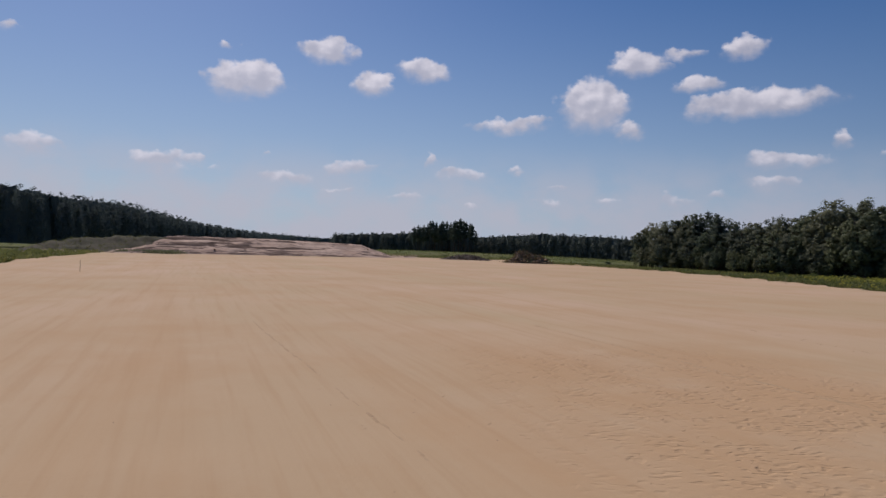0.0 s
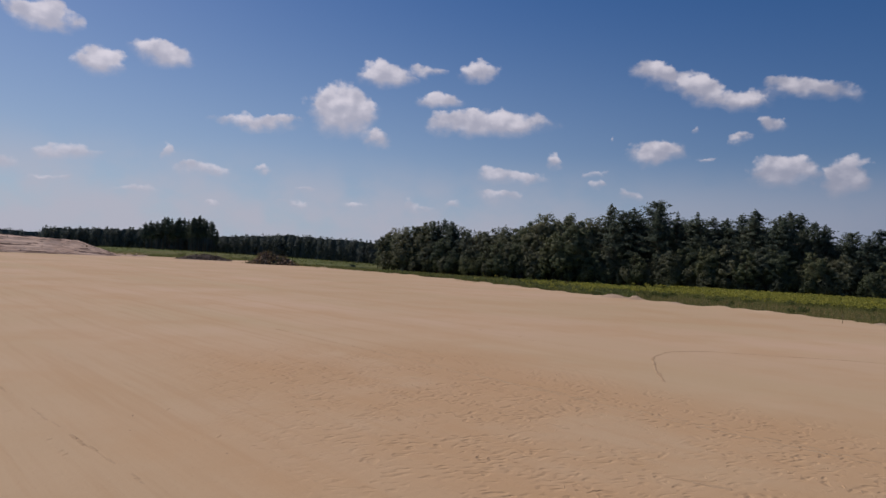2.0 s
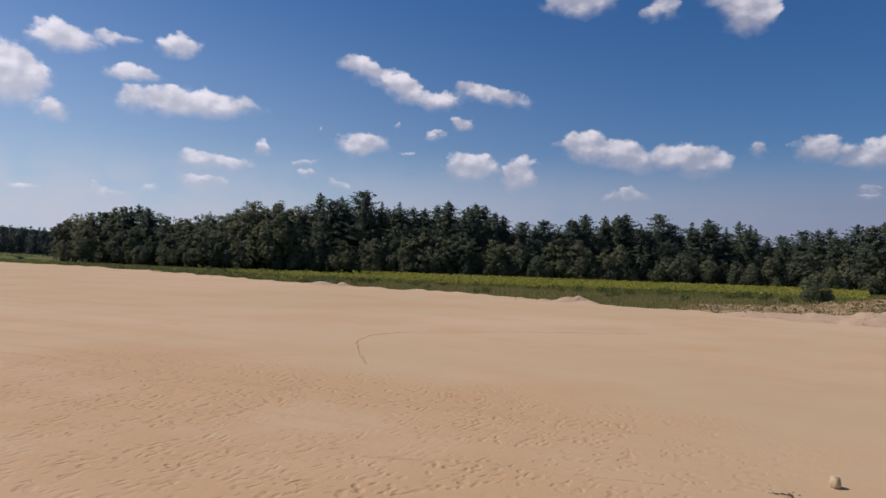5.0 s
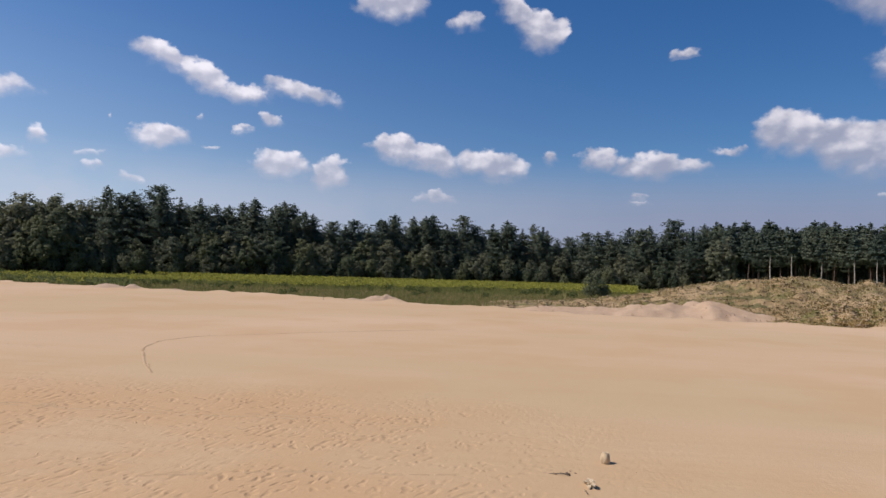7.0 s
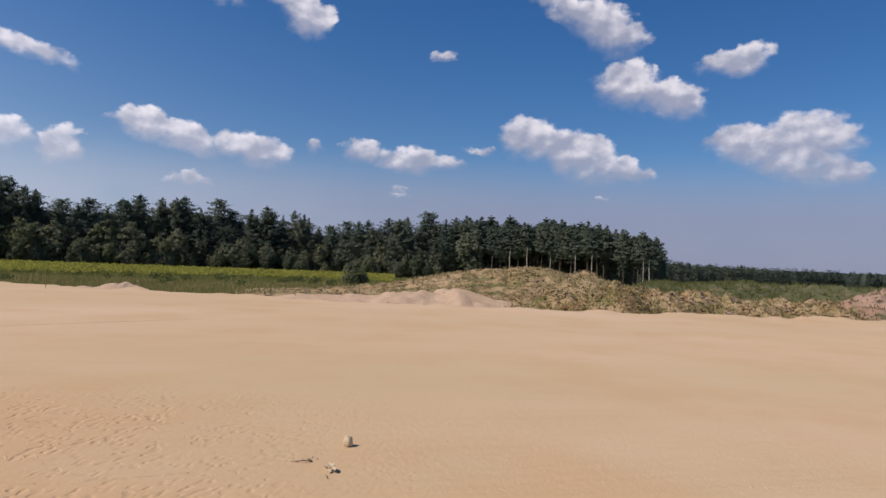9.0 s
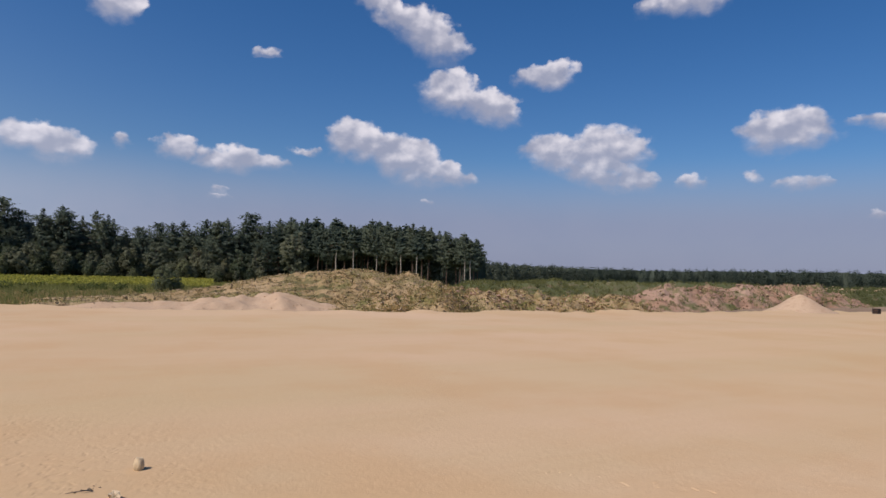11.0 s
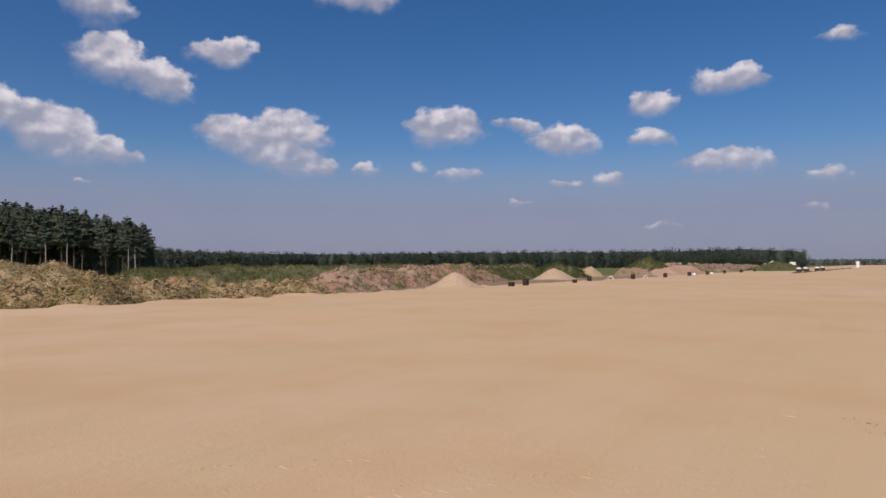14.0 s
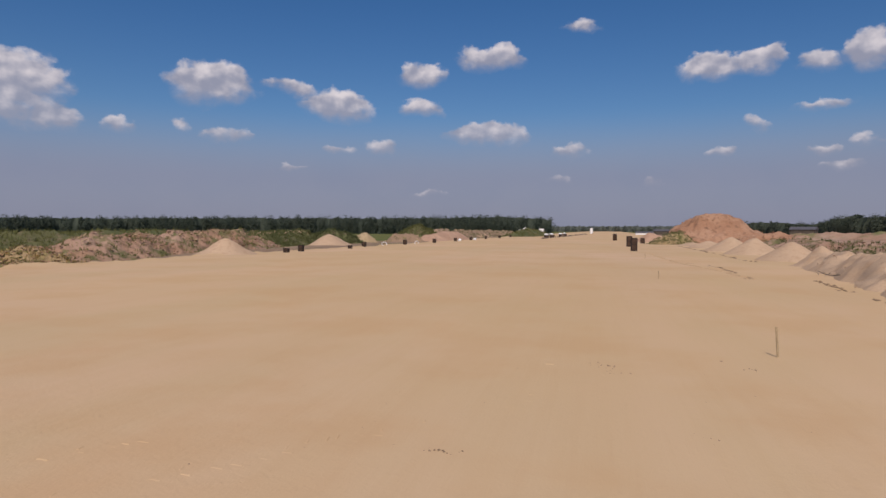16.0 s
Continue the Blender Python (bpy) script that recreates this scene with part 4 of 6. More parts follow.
far_wood("far_wood", "long dark distant forest edge", [P(100.5, 330, -1, 10.3), P(108, 350, -1, 9.4), P(116, 400, -1, 9.8), P(130, 450, -1, 12.0), P(143, 480, -1, 13), P(152, 520, -1, 15), P(155.6, 520, -1, 13)], 5, 4.4, 2, 900, 1.0, 0.15)
far_wood("far_wood", "very distant woodland on the skyline", [P(155, 1500, -2, 14), P(166, 1400, -2, 14), P(170, 900, -2, 14)], 6, 5, 2, 200, 0.9, 0.3, HAZED_NEEDLES)
far_wood("far_wood", "low hazy wood far beyond the end of the strip", [P(-19, 640, -1, 16), P(-10, 700, -1, 13), P(-3, 640, -1, 11), P(6, 600, -1, 11.5), P(18, 560, -1, 12)], 12, 4.2, 1, 260, 1.0, 0.7, HAZED_NEEDLES)
far_wood("far_wood", "dark green distant trees behind the earthworks", [P(169, 420, -2, 9), P(172, 420, -2, 10), P(175, 400, -2, 8.5), P(177, 390, -2, 12), P(184, 360, -2, 14)], 8, 4.2, 2, 700, 1.0)
far_wood("forest_interior", "dark mass of trees inside the forest", [P(17.5, 190, LOW, 9.5), P(24, 163, LOW, 11.0), P(33, 151, LOW, 14.6), P(40, 146, LOW, 15.6), P(49, 141, LOW, 14.2), P(53.5, 141, LOW, 11.5), P(57, 141, LOW, 11.8), P(62.4, 143, LOW, 13.4), P(66, 145, LOW, 12.6), P(74, 151, LOW, 10.4), P(85, 140, LOW, 12.6), P(95, 123, LOW, 11.0), P(101.2, 112, LOW, 8.0)], 9, 2.8, 2, 480, 1.7, 0.5)
far_wood("far_wood", "lower trees beside the pine stand", [P(101.5, 125, LOW, 7.0), P(103.6, 135, LOW, 5.8), P(107, 160, LOW, 5.6), P(112, 220, LOW, 6.0)], 10, 2.8, 2, 800, 1.5, 0.5)


# ---------------------------------------------------------------- meadow
def blades(places, h, w, per, rnd, spread=0.25):
    """Upright grass: slim triangles, several for each place."""
    p = np.repeat(places, per, 0) + np.concatenate([rnd.normal(size=(len(places) * per, 2)) * spread, np.zeros((len(places) * per, 1))], 1)
    n = len(p)
    a = rnd.random(n) * 2 * math.pi
    side = np.stack([np.cos(a), np.sin(a), np.zeros(n)], 1) * (w * (0.6 + 0.8 * rnd.random(n)))[:, None]
    tip = p + np.stack([rnd.normal(size=n) * h * 0.28, rnd.normal(size=n) * h * 0.28, h * (0.55 + 0.7 * rnd.random(n))], 1)
    return np.stack([p - side, p + side, tip], 1).reshape(-1, 3)


def sector_places(n, az0, az1, near, far_d, rnd, bias=1.0):
    """Places strewn between two distances over a range of azimuths."""
    az = az0 + (az1 - az0) * rnd.random(n)
    d0, d1 = near(az), far_d(az)
    d = d0 + (d1 - d0) * rnd.random(n) ** bias
    a = np.radians(az)
    return np.stack([d * np.sin(a), d * np.cos(a), np.full(n, LOW - 0.15)], 1)


def meadow():
    rnd = np.random.default_rng(17)
    wood_edge = [(8, 185), (16, 176), (24, 150), (33, 138), (45, 128), (57, 128), (66, 132), (75, 138), (85, 128)]
    sand_edge = [(2, 180), (10, 150), (14, 132), (18, 116), (25, 88), (33, 69), (40, 60), (50, 52.5), (60, 48), (68, 46.5), (75, 58), (84, 70)]
    near, far_d = (lambda a: curve(a, sand_edge) + 0.6), (lambda a: curve(a, wood_edge) - 1)
    g = blades(sector_places(20000, 8, 83, near, far_d, rnd, 1.2), 0.55, 0.05, 5, rnd)
    tagged(new("meadow_grass", fast_mesh("meadow_grass", g, 3, GRASS)), "tall green meadow grass beside the sand", "grass", kind="stuff")
    g = blades(sector_places(9000, 8, 83, near, lambda a: curve(a, sand_edge) + 26, rnd), 0.45, 0.045, 5, rnd)
    tagged(new("dry_meadow_grass", fast_mesh("dry_meadow_grass", g, 3, DRY_GRASS)), "dry brownish grass along the sand edge", "grass", kind="stuff")
    c = sector_places(9000, 24, 80, lambda a: curve(a, wood_edge) - 52, lambda a: curve(a, wood_edge) - 3, rnd, 0.75)
    az = np.degrees(np.arctan2(c[:, 0], c[:, 1]))
    c = c[fbm(c[:, 0], c[:, 1], 55, 0.07, 4) + 0.05 * (az - 44) + rnd.normal(size=len(c)) * 0.15 > -0.22]
    c = np.concatenate([c, sector_places(110, 29, 36, near, lambda a: curve(a, sand_edge) + 30, rnd)])
    c[:, 2] = LOW + 0.62 + 0.2 * rnd.random(len(c))
    g = sprigs(c, np.full(len(c), 0.36), 52000, 0.13, rnd, 0.6)
    tagged(new("goldenrod", fast_mesh("goldenrod", g, 3, FLOWERS)), "yellow flowering goldenrod in the meadow", "flowers", kind="stuff")
    g = blades(sector_places(5000, -14, 9, lambda a: 0 * a + 196, lambda a: 0 * a + 330, rnd, 1.4), 0.9, 0.11, 5, rnd, 0.6)
    tagged(new("meadow_grass", fast_mesh("meadow_grass", g, 3, GRASS)), "green grass beyond the end of the strip", "grass", kind="stuff")
    # dark low bushes scattered through the grass
    c = sector_places(90, 26, 76, lambda a: curve(a, sand_edge) + 7, lambda a: curve(a, wood_edge) - 12, rnd, 0.8)
    c[:, 2] = LOW + 0.3
    g = sprigs(c, 0.35 + 0.6 * rnd.random(len(c)), 15000, 0.12, rnd, 0.75)
    tagged(new("low_scrub", fast_mesh("low_scrub", g, 3, SCRUB)), "dark low bushes scattered through the meadow grass", "bushes", kind="stuff")
    # tall weeds and low scrub at the edge of the sand
    c = sector_places(900, 8, 38, near, lambda a: curve(a, sand_edge) + 16, rnd, 1.5)
    c[:, 2] = LOW + 0.35
    g = sprigs(c, 0.3 + 0.45 * rnd.random(len(c)), 46000, 0.13, rnd, 0.8)
    tagged(new("edge_weeds", fast_mesh("edge_weeds", g, 3, EDGE_WEEDS)), "low green weeds along the sand edge", "weeds", kind="stuff")
    c = np.stack([-62 + 30 * rnd.random(900) - 12, 62 + 70 * rnd.random(900), np.full(900, LOW + 0.2)], 1)
    c = c[c[:, 0] < edge_left(c[:, 1]) - 1]
    g = sprigs(c, 0.4 + 0.6 * rnd.random(len(c)), 26000, 0.17, rnd, 0.8)
    tagged(new("edge_weeds", fast_mesh("edge_weeds", g, 3, EDGE_WEEDS)), "bright green weeds on the far bank of the strip", "weeds", kind="stuff")


meadow()


# ---------------------------------------------------------------- earthworks
FURROWS = {}     # how high the corners of the newest heap lie in its lanes


def ridge(name, label, line, half, mat, seed, rough=0.5, step=0.7, flat=0.0, category="earth mound", rows=0.0, tip=0.8, swell=0.30, billow=0.0, rows_to=1e3):
    """A long heap: line holds (x, y, crest height); half is its half width."""
    L = [0.0]
    for a, c in zip(line, line[1:]):
        L.append(L[-1] + math.hypot(c[0] - a[0], c[1] - a[1]))
    xs, ys, hs = ([p[i] for p in line] for i in range(3))
    us, vs = np.arange(0, L[-1] + step, step), np.arange(-half, half + step, step)

    def at(u, v):
        u = np.minimum(u, L[-1])
        x, y, h = np.interp(u, L, xs), np.interp(u, L, ys), np.interp(u, L, hs)
        dx = np.interp(np.minimum(u + 1, L[-1]), L, xs) - np.interp(np.maximum(u - 1, 0), L, xs)
        dy = np.interp(np.minimum(u + 1, L[-1]), L, ys) - np.interp(np.maximum(u - 1, 0), L, ys)
        l = np.hypot(dx, dy)
        px, py = x - dy / l * v, y + dx / l * v
        t = np.clip((np.abs(v) / half - flat) / (1 - flat), 0, 1)
        shape = (1 - t ** 1.6) * (0.35 + 0.65 * (1 - t))
        end = np.clip(np.minimum(u, L[-1] - u) / (half * tip), 0, 1)
        lumps = fbm(px, py, seed + 7, 0.65, 4)
        fade = np.clip((rows_to - u) / 5, 0, 1) * (rows_to < 999)
        calm = 1 - 0.75 * fade
        z = (h - LOW) * shape * end ** 0.7 * (1 + swell * fbm(px, py, seed, 0.16, 3))
        z = z + calm * rough * 0.36 * lumps * np.clip(3 * shape * end, 0, 1) * np.clip(h, 0.3, 1.3)
        z = z + calm * billow * (0.45 - 2.0 * np.abs(fbm(px, py, seed + 11, 0.42, 2)) + 0.7 * fbm(px, py, seed + 13, 1.7, 3)) * np.clip(2 * shape * end, 0, 1)
        # pushed up lane by lane: furrows along the heap, broken into lumps
        lane = fade if rows_to < 999 else 1.0
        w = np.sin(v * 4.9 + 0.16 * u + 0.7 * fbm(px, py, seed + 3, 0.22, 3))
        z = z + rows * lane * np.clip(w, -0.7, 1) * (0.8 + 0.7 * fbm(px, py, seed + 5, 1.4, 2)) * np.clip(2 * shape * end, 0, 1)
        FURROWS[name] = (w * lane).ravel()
        return px, py, LOW - 0.12 + np.maximum(z, -0.1)
    return tagged(new(name, grid_mesh(name, us, vs, at, mat)), label, category)


def strew(on, name, label, count, low, high, mat, seed, top=0.0, category="clods", rows=None):
    """Loose clods strewn over a heap: small broken lumps of eight faces."""
    rnd = np.random.default_rng(seed)
    me = on.data
    co = np.empty(len(me.vertices) * 3, dtype=np.float32)
    me.vertices.foreach_get("co", co)
    co = co.reshape(-1, 3)
    if rows is not None:
        lanes = FURROWS[on.data.name.split(".")[0]]
        co = co[lanes * rows > 0.3 if rows else np.abs(lanes) < 0.15]
    co = co[co[:, 2] > LOW + 0.08 + top]
    p = co[rnd.integers(0, len(co), count)] + rnd.normal(size=(count, 3)) * ((0.07, 0.07, 0.0) if rows else (0.22, 0.22, 0.0))
    s = low + (high - low) * rnd.random(count) ** 2.5
    base = np.array([(1, 0, 0), (0, 1, 0), (-1, 0, 0), (0, -1, 0), (0, 0, 1), (0, 0, -1)], float)
    v = base[None] * (0.6 + 0.8 * rnd.random((count, 6, 1))) + rnd.normal(size=(count, 6, 3)) * 0.18
    v = v * s[:, None, None] * (1.0, 1.0, 0.75) + p[:, None]
    tri = np.array([(0, 1, 4), (1, 2, 4), (2, 3, 4), (3, 0, 4), (1, 0, 5), (2, 1, 5), (3, 2, 5), (0, 3, 5)])
    tagged(new(name, fast_mesh(name, v[:, tri].reshape(-1, 3), 3, mat)), label, category, kind="stuff")


def tufts(on, name, label, count, h, mat, seed, top=0.0, rows=None, loose=0.25):
    rnd = np.random.default_rng(seed)
    me = on.data
    co = np.empty(len(me.vertices) * 3, dtype=np.float32)
    me.vertices.foreach_get("co", co)
    co = co.reshape(-1, 3)
    if rows is not None:
        lanes = FURROWS[on.data.name.split(".")[0]]
        co = co[lanes * rows > 0.3 if rows else np.abs(lanes) < 0.15]
    co = co[co[:, 2] > LOW + 0.1 + top]
    patch = fbm(co[:, 0], co[:, 1], seed, 0.25, 3) > -0.4
    co = co[patch] if patch.sum() > 30 else co
    p = co[rnd.integers(0, len(co), count)].astype(float) + rnd.normal(size=(count, 3)) * (loose, loose, 0) - (0, 0, 0.04)
    tagged(new(name, fast_mesh(name, blades(p, h, 0.035, 7, rnd, 0.13), 3, mat)), label, "grass", kind="stuff")


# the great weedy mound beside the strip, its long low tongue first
FURROW_DARK = earth("darkened_furrow_soil", (0.145, 0.125, 0.052), (0.19, 0.155, 0.07), (0.10, 0.095, 0.038), 0.3, 1.6, 6, 1.0, 0.2)
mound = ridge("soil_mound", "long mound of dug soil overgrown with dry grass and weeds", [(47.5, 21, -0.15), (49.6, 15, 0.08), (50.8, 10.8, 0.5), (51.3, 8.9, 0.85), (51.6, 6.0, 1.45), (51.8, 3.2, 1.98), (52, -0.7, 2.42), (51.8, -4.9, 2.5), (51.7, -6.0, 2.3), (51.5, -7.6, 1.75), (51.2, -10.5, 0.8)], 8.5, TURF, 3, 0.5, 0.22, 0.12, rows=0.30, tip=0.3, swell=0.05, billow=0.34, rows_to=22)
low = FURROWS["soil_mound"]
mound.data.materials.append(FURROW_DARK)
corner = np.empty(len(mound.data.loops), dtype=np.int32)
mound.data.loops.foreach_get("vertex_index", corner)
# furrow bottoms are shaded by colour, as the sun runs along the rows
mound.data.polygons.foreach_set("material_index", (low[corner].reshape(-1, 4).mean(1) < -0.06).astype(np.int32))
strew(mound, "soil_clods", "brown dry clods on the weedy mound", 2600, 0.03, 0.13, TURF, 1, rows=0)
strew(mound, "pale_clods", "pale dry clods on the weedy mound", 1300, 0.03, 0.13, DRY_CLOD, 101, rows=0)
strew(mound, "pale_clods", "pale clods in slanting rows on the tongue of the mound", 5200, 0.025, 0.1, DRY_CLOD, 105, rows=1)
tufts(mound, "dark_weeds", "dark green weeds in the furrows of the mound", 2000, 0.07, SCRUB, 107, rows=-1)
tufts(mound, "dry_tufts", "dry yellowish grass on the rows of the mound", 1500, 0.12, DRY_GRASS, 109, rows=1)
tufts(mound, "dark_weeds", "withered dark weeds on the soil mound", 450, 0.1, DEAD_WEEDS, 108, 0.2, rows=0)
tufts(mound, "dry_tufts", "dry yellowish grass on the soil mound", 2600, 0.12, DRY_GRASS, 2, 0.05, rows=0)
tufts(mound, "green_tufts", "green weeds on the soil mound", 900, 0.08, GRASS, 3, rows=0)
# two lobes of tipped soil at the foot of its front
for k, lobe in enumerate(([(44.3, -1.2, 0.5), (43.9, -3.2, 1.55), (44.0, -5.3, 0.5)], [(45.7, -4.7, 0.7), (45.3, -7.1, 1.85), (45.9, -9.5, 0.7)])):
    mound = ridge("soil_mound", "rounded lobe of tipped golden brown soil", lobe, 2.9, TURF, 71 + k, 1.2, 0.15, 0.1, tip=0.35, swell=0.05, billow=0.4)
    strew(mound, "soil_clods", "brown dry clods on the lobe", 900, 0.03, 0.13, TURF, 73 + k)
    strew(mound, "pale_clods", "pale dry clods on the lobe", 420, 0.03, 0.14, DRY_CLOD, 75 + k)
    tufts(mound, "dry_tufts", "dry yellowish grass on the lobe", 700, 0.13, DRY_GRASS, 77 + k)
    tufts(mound, "green_tufts", "green weeds on the lobe", 420, 0.1, GRASS, 79 + k)
mound = ridge("soil_mound", "lumpy brown soil heap with tufts of dry grass", [(48.5, -4, 0.8), (50, -10, 1.2), (51.5, -16, 1.0), (52.5, -23, 0.6), (54, -28, 0.4)], 5.5, TURF, 5, 1.3, 0.2, 0.2, billow=0.6)
strew(mound, "soil_clods", "brown dry clods on the lumpy heap", 4500, 0.03, 0.16, PINK, 4)
strew(mound, "pale_clods", "pale dry clods on the lumpy heap", 1100, 0.04, 0.17, DRY_CLOD, 104)
tufts(mound, "dry_tufts", "dry yellowish grass on the lumpy heap", 1300, 0.14, DRY_GRASS, 5)
tufts(mound, "dark_weeds", "withered dark weeds on the lumpy heap", 1100, 0.15, DEAD_WEEDS, 26)
tufts(mound, "green_tufts", "green weeds on the lumpy heap", 1500, 0.14, GRASS, 25)
mound = ridge("soil_mound", "green weedy soil mound behind the brown heaps", [(68, -10, 1.2), (71, -20, 2.0), (74, -30, 1.4)], 7.0, GRASSY, 8, 0.5, 0.6, 0.2)
tufts(mound, "green_tufts", "green weeds on the mound behind", 2200, 0.35, WEEDS, 6)
mound = ridge("soil_mound", "low green and brown bank behind the heaps", [(84, -14, 1.2), (92, -30, 1.9), (98, -48, 1.8), (106, -70, 1.8), (114, -88, 1.6)], 9.0, GRASSY, 18, 1.0, 0.7, 0.2)
tufts(mound, "green_tufts", "green weeds on the low bank", 3200, 0.45, WEEDS, 23)
mound = ridge("spoil_ridge", "long ridge of pinkish brown excavated clods", [(55, -24, 0.7), (58, -30, 1.5), (62, -38, 1.75), (66, -47, 1.8), (71, -57, 1.7), (75, -64, 1.5)], 6.5, PINK, 9, 1.0, 0.3, 0.15, billow=0.5)
strew(mound, "soil_clods", "pinkish clods on the spoil ridge", 4500, 0.03, 0.17, PINK, 7)
strew(mound, "pale_clods", "pale clods along the crest of the spoil ridge", 420, 0.06, 0.26, DRY_CLOD, 114, 1.35)
tufts(mound, "green_tufts", "sparse weeds on the spoil ridge", 1200, 0.3, WEEDS, 8)
mound = ridge("spoil_ridge", "ridge of excavated soil with green weeds", [(72, -56, 1.8), (78, -68, 2.1), (84, -80, 1.9), (88, -86, 1.2)], 6.5, GRASSY, 12, 0.9, 0.4, 0.15, billow=0.4)
strew(mound, "soil_clods", "pale clods on the crest of the weedy spoil ridge", 420, 0.08, 0.3, DRY_CLOD, 9, 1.9)
tufts(mound, "green_tufts", "green weeds on the spoil ridge slope", 4200, 0.4, WEEDS, 10)
mound = ridge("soil_mound", "green grassy hump behind the conical sand heap", [(85, -82, 0.3), (82.5, -84.5, 1.7), (80.8, -86, 2.1), (78.8, -87.6, 1.6), (76.5, -89.5, 0.3)], 3.6, GRASSY, 51, 0.8, 0.4, 0.2, tip=0.5)
tufts(mound, "green_tufts", "green grass on the hump", 1600, 0.4, WEEDS, 52)
ridge("soil_mound", "small pale grey heap of tipped soil", [(84.5, -92, 0.3), (83, -93.5, 1.2), (81.5, -95, 1.5), (79.5, -97, 0.4)], 2.8, DRY_CLOD, 53, 1.2, 0.4, 0.25, tip=0.4)
mound = ridge("soil_mound", "brown topped heap of tipped sandy soil", [(83.5, -102, 0.4), (81.5, -104, 1.8), (79.6, -105.6, 1.9), (77, -107.5, 0.9), (75.6, -108.5, 0.2)], 3.4, SPOIL, 54, 1.0, 0.4, 0.2)
strew(mound, "soil_clods", "pale clods on the brown heap", 160, 0.06, 0.25, DRY_CLOD, 55)
mound = ridge("soil_mound", "tall green overgrown mound behind the pale heaps", [(93.5, -117, 0.4), (90.8, -119.5, 2.2), (88.3, -121.3, 3.2), (86, -123, 2.1), (83.2, -125, 0.4)], 4.5, GRASSY, 56, 1.0, 0.5, 0.15, tip=0.5)
tufts(mound, "green_tufts", "green weeds on the overgrown mound", 1800, 0.5, WEEDS, 57)
ridge("sand_bank", "orange pink bank of fresh sand beside the strip", [(79, -110, 0.4), (80.5, -115, 1.6), (83, -124, 1.9), (86.5, -134, 1.8), (90, -143, 0.6)], 4.2, SALMON, 58, 0.9, 0.4, 0.2, "sand bank")
mound = ridge("spoil_ridge", "low green bank before the distant machines", [(112, -207, 0.8), (112, -222, 2.2), (114, -236, 2.6), (116, -248, 1.4)], 7.0, GRASSY, 59, 0.7, 0.8, 0.1)
tufts(mound, "green_tufts", "green weeds on the low bank", 1500, 0.5, WEEDS, 60)
mound = ridge("spoil_ridge", "far low ridge of pale and green soil heaps", [(88, -126, 1.0), (92, -136, 2.3), (100, -152, 1.5), (110, -172, 2.2), (126, -215, 1.9), (170, -320, 1.8)], 7.0, SPOIL, 14, 1.2, 0.8, 0.1)
strew(mound, "soil_clods", "pale clods on the far spoil ridge", 1200, 0.1, 0.5, PILE_SAND, 11)
tufts(mound, "green_tufts", "weeds on the far spoil ridge", 1600, 0.5, WEEDS, 12)
mound = ridge("clay_mound", "great heap of reddish clay", [(18, -134, 0.4), (19.8, -132, 2.0), (22.3, -131, 4.7), (24.5, -130.5, 5.4), (27, -130, 5.5), (29.5, -129, 5.2), (32, -127.5, 3.2), (35, -126, 0.6)], 9.5, CLAY, 21, 1.3, 0.3, 0.2, tip=0.25, swell=0.06, billow=0.22)
strew(mound, "soil_clods", "reddish clods on the clay heap", 900, 0.04, 0.15, CLAY, 13)
mound = ridge("spoil_ridge", "low uneven field of pinkish earth heaps", [(-18, -72, 0.5), (-4, -84, 0.7), (6, -94, 0.9), (13, -104, 1.1), (20, -114, 1.0)], 7.0, PINK, 23, 1.6, 0.5, 0.2)
strew(mound, "soil_clods", "clods on the low earth heaps", 1600, 0.05, 0.28, PINK, 14)
tufts(mound, "green_tufts", "weeds on the low earth heaps", 900, 0.4, WEEDS, 15)
ridge("spoil_ridge", "reddish brown earth ridge before the trees", [(-45, -190, 1.1), (-12, -210, 1.9), (10, -225, 1.7), (30, -235, 1.2)], 12.0, FIELD, 25, 1.2, 1.0, 0.2)
ridge("clay_mound", "small pinkish sand heap beside the strip", [(37, -133, 0.6), (40, -137, 1.9), (43, -141, 0.6)], 4.5, SALMON, 27, 0.6, 0.5, 0.1)
mound = ridge("clay_mound", "green weedy hump at the foot of the clay heap", [(31.6, -111, 0.7), (30.6, -117, 2.4), (28.4, -122, 1.5)], 3.6, TURF, 28, 1.3, 0.4, 0.1)
tufts(mound, "green_tufts", "green weeds on the hump", 520, 0.3, WEEDS, 16)
mound = ridge("clay_mound", "dark reddish brown heap behind the tipped sand", [(7.8, -103.5, 0.2), (11.2, -104, 1.7), (14.4, -104.2, 2.2), (17.6, -103.6, 1.2), (20, -103, 0.2)], 4.6, CLAY, 61, 1.0, 0.3, 0.1, tip=0.4, swell=0.1, billow=0.3)
strew(mound, "soil_clods", "reddish clods on the dark heap", 420, 0.05, 0.2, CLAY, 62)
mound = ridge("sand_bank", "fresh sand pushed against the foot of the mound", [(41.8, 17, 0.02), (43.2, 11, 0.42), (44.6, 6.5, 0.75), (45.4, 3.6, 1.0), (45.6, 0.5, 0.45), (46, -2, 0.05)], 3.2, PILE_SAND, 29, 1.5, 0.2, 0.05, "sand bank", rows=0.12)
strew(mound, "sand_lumps", "crumbling lumps of fresh sand on the bank", 400, 0.015, 0.07, PILE_SAND, 131)
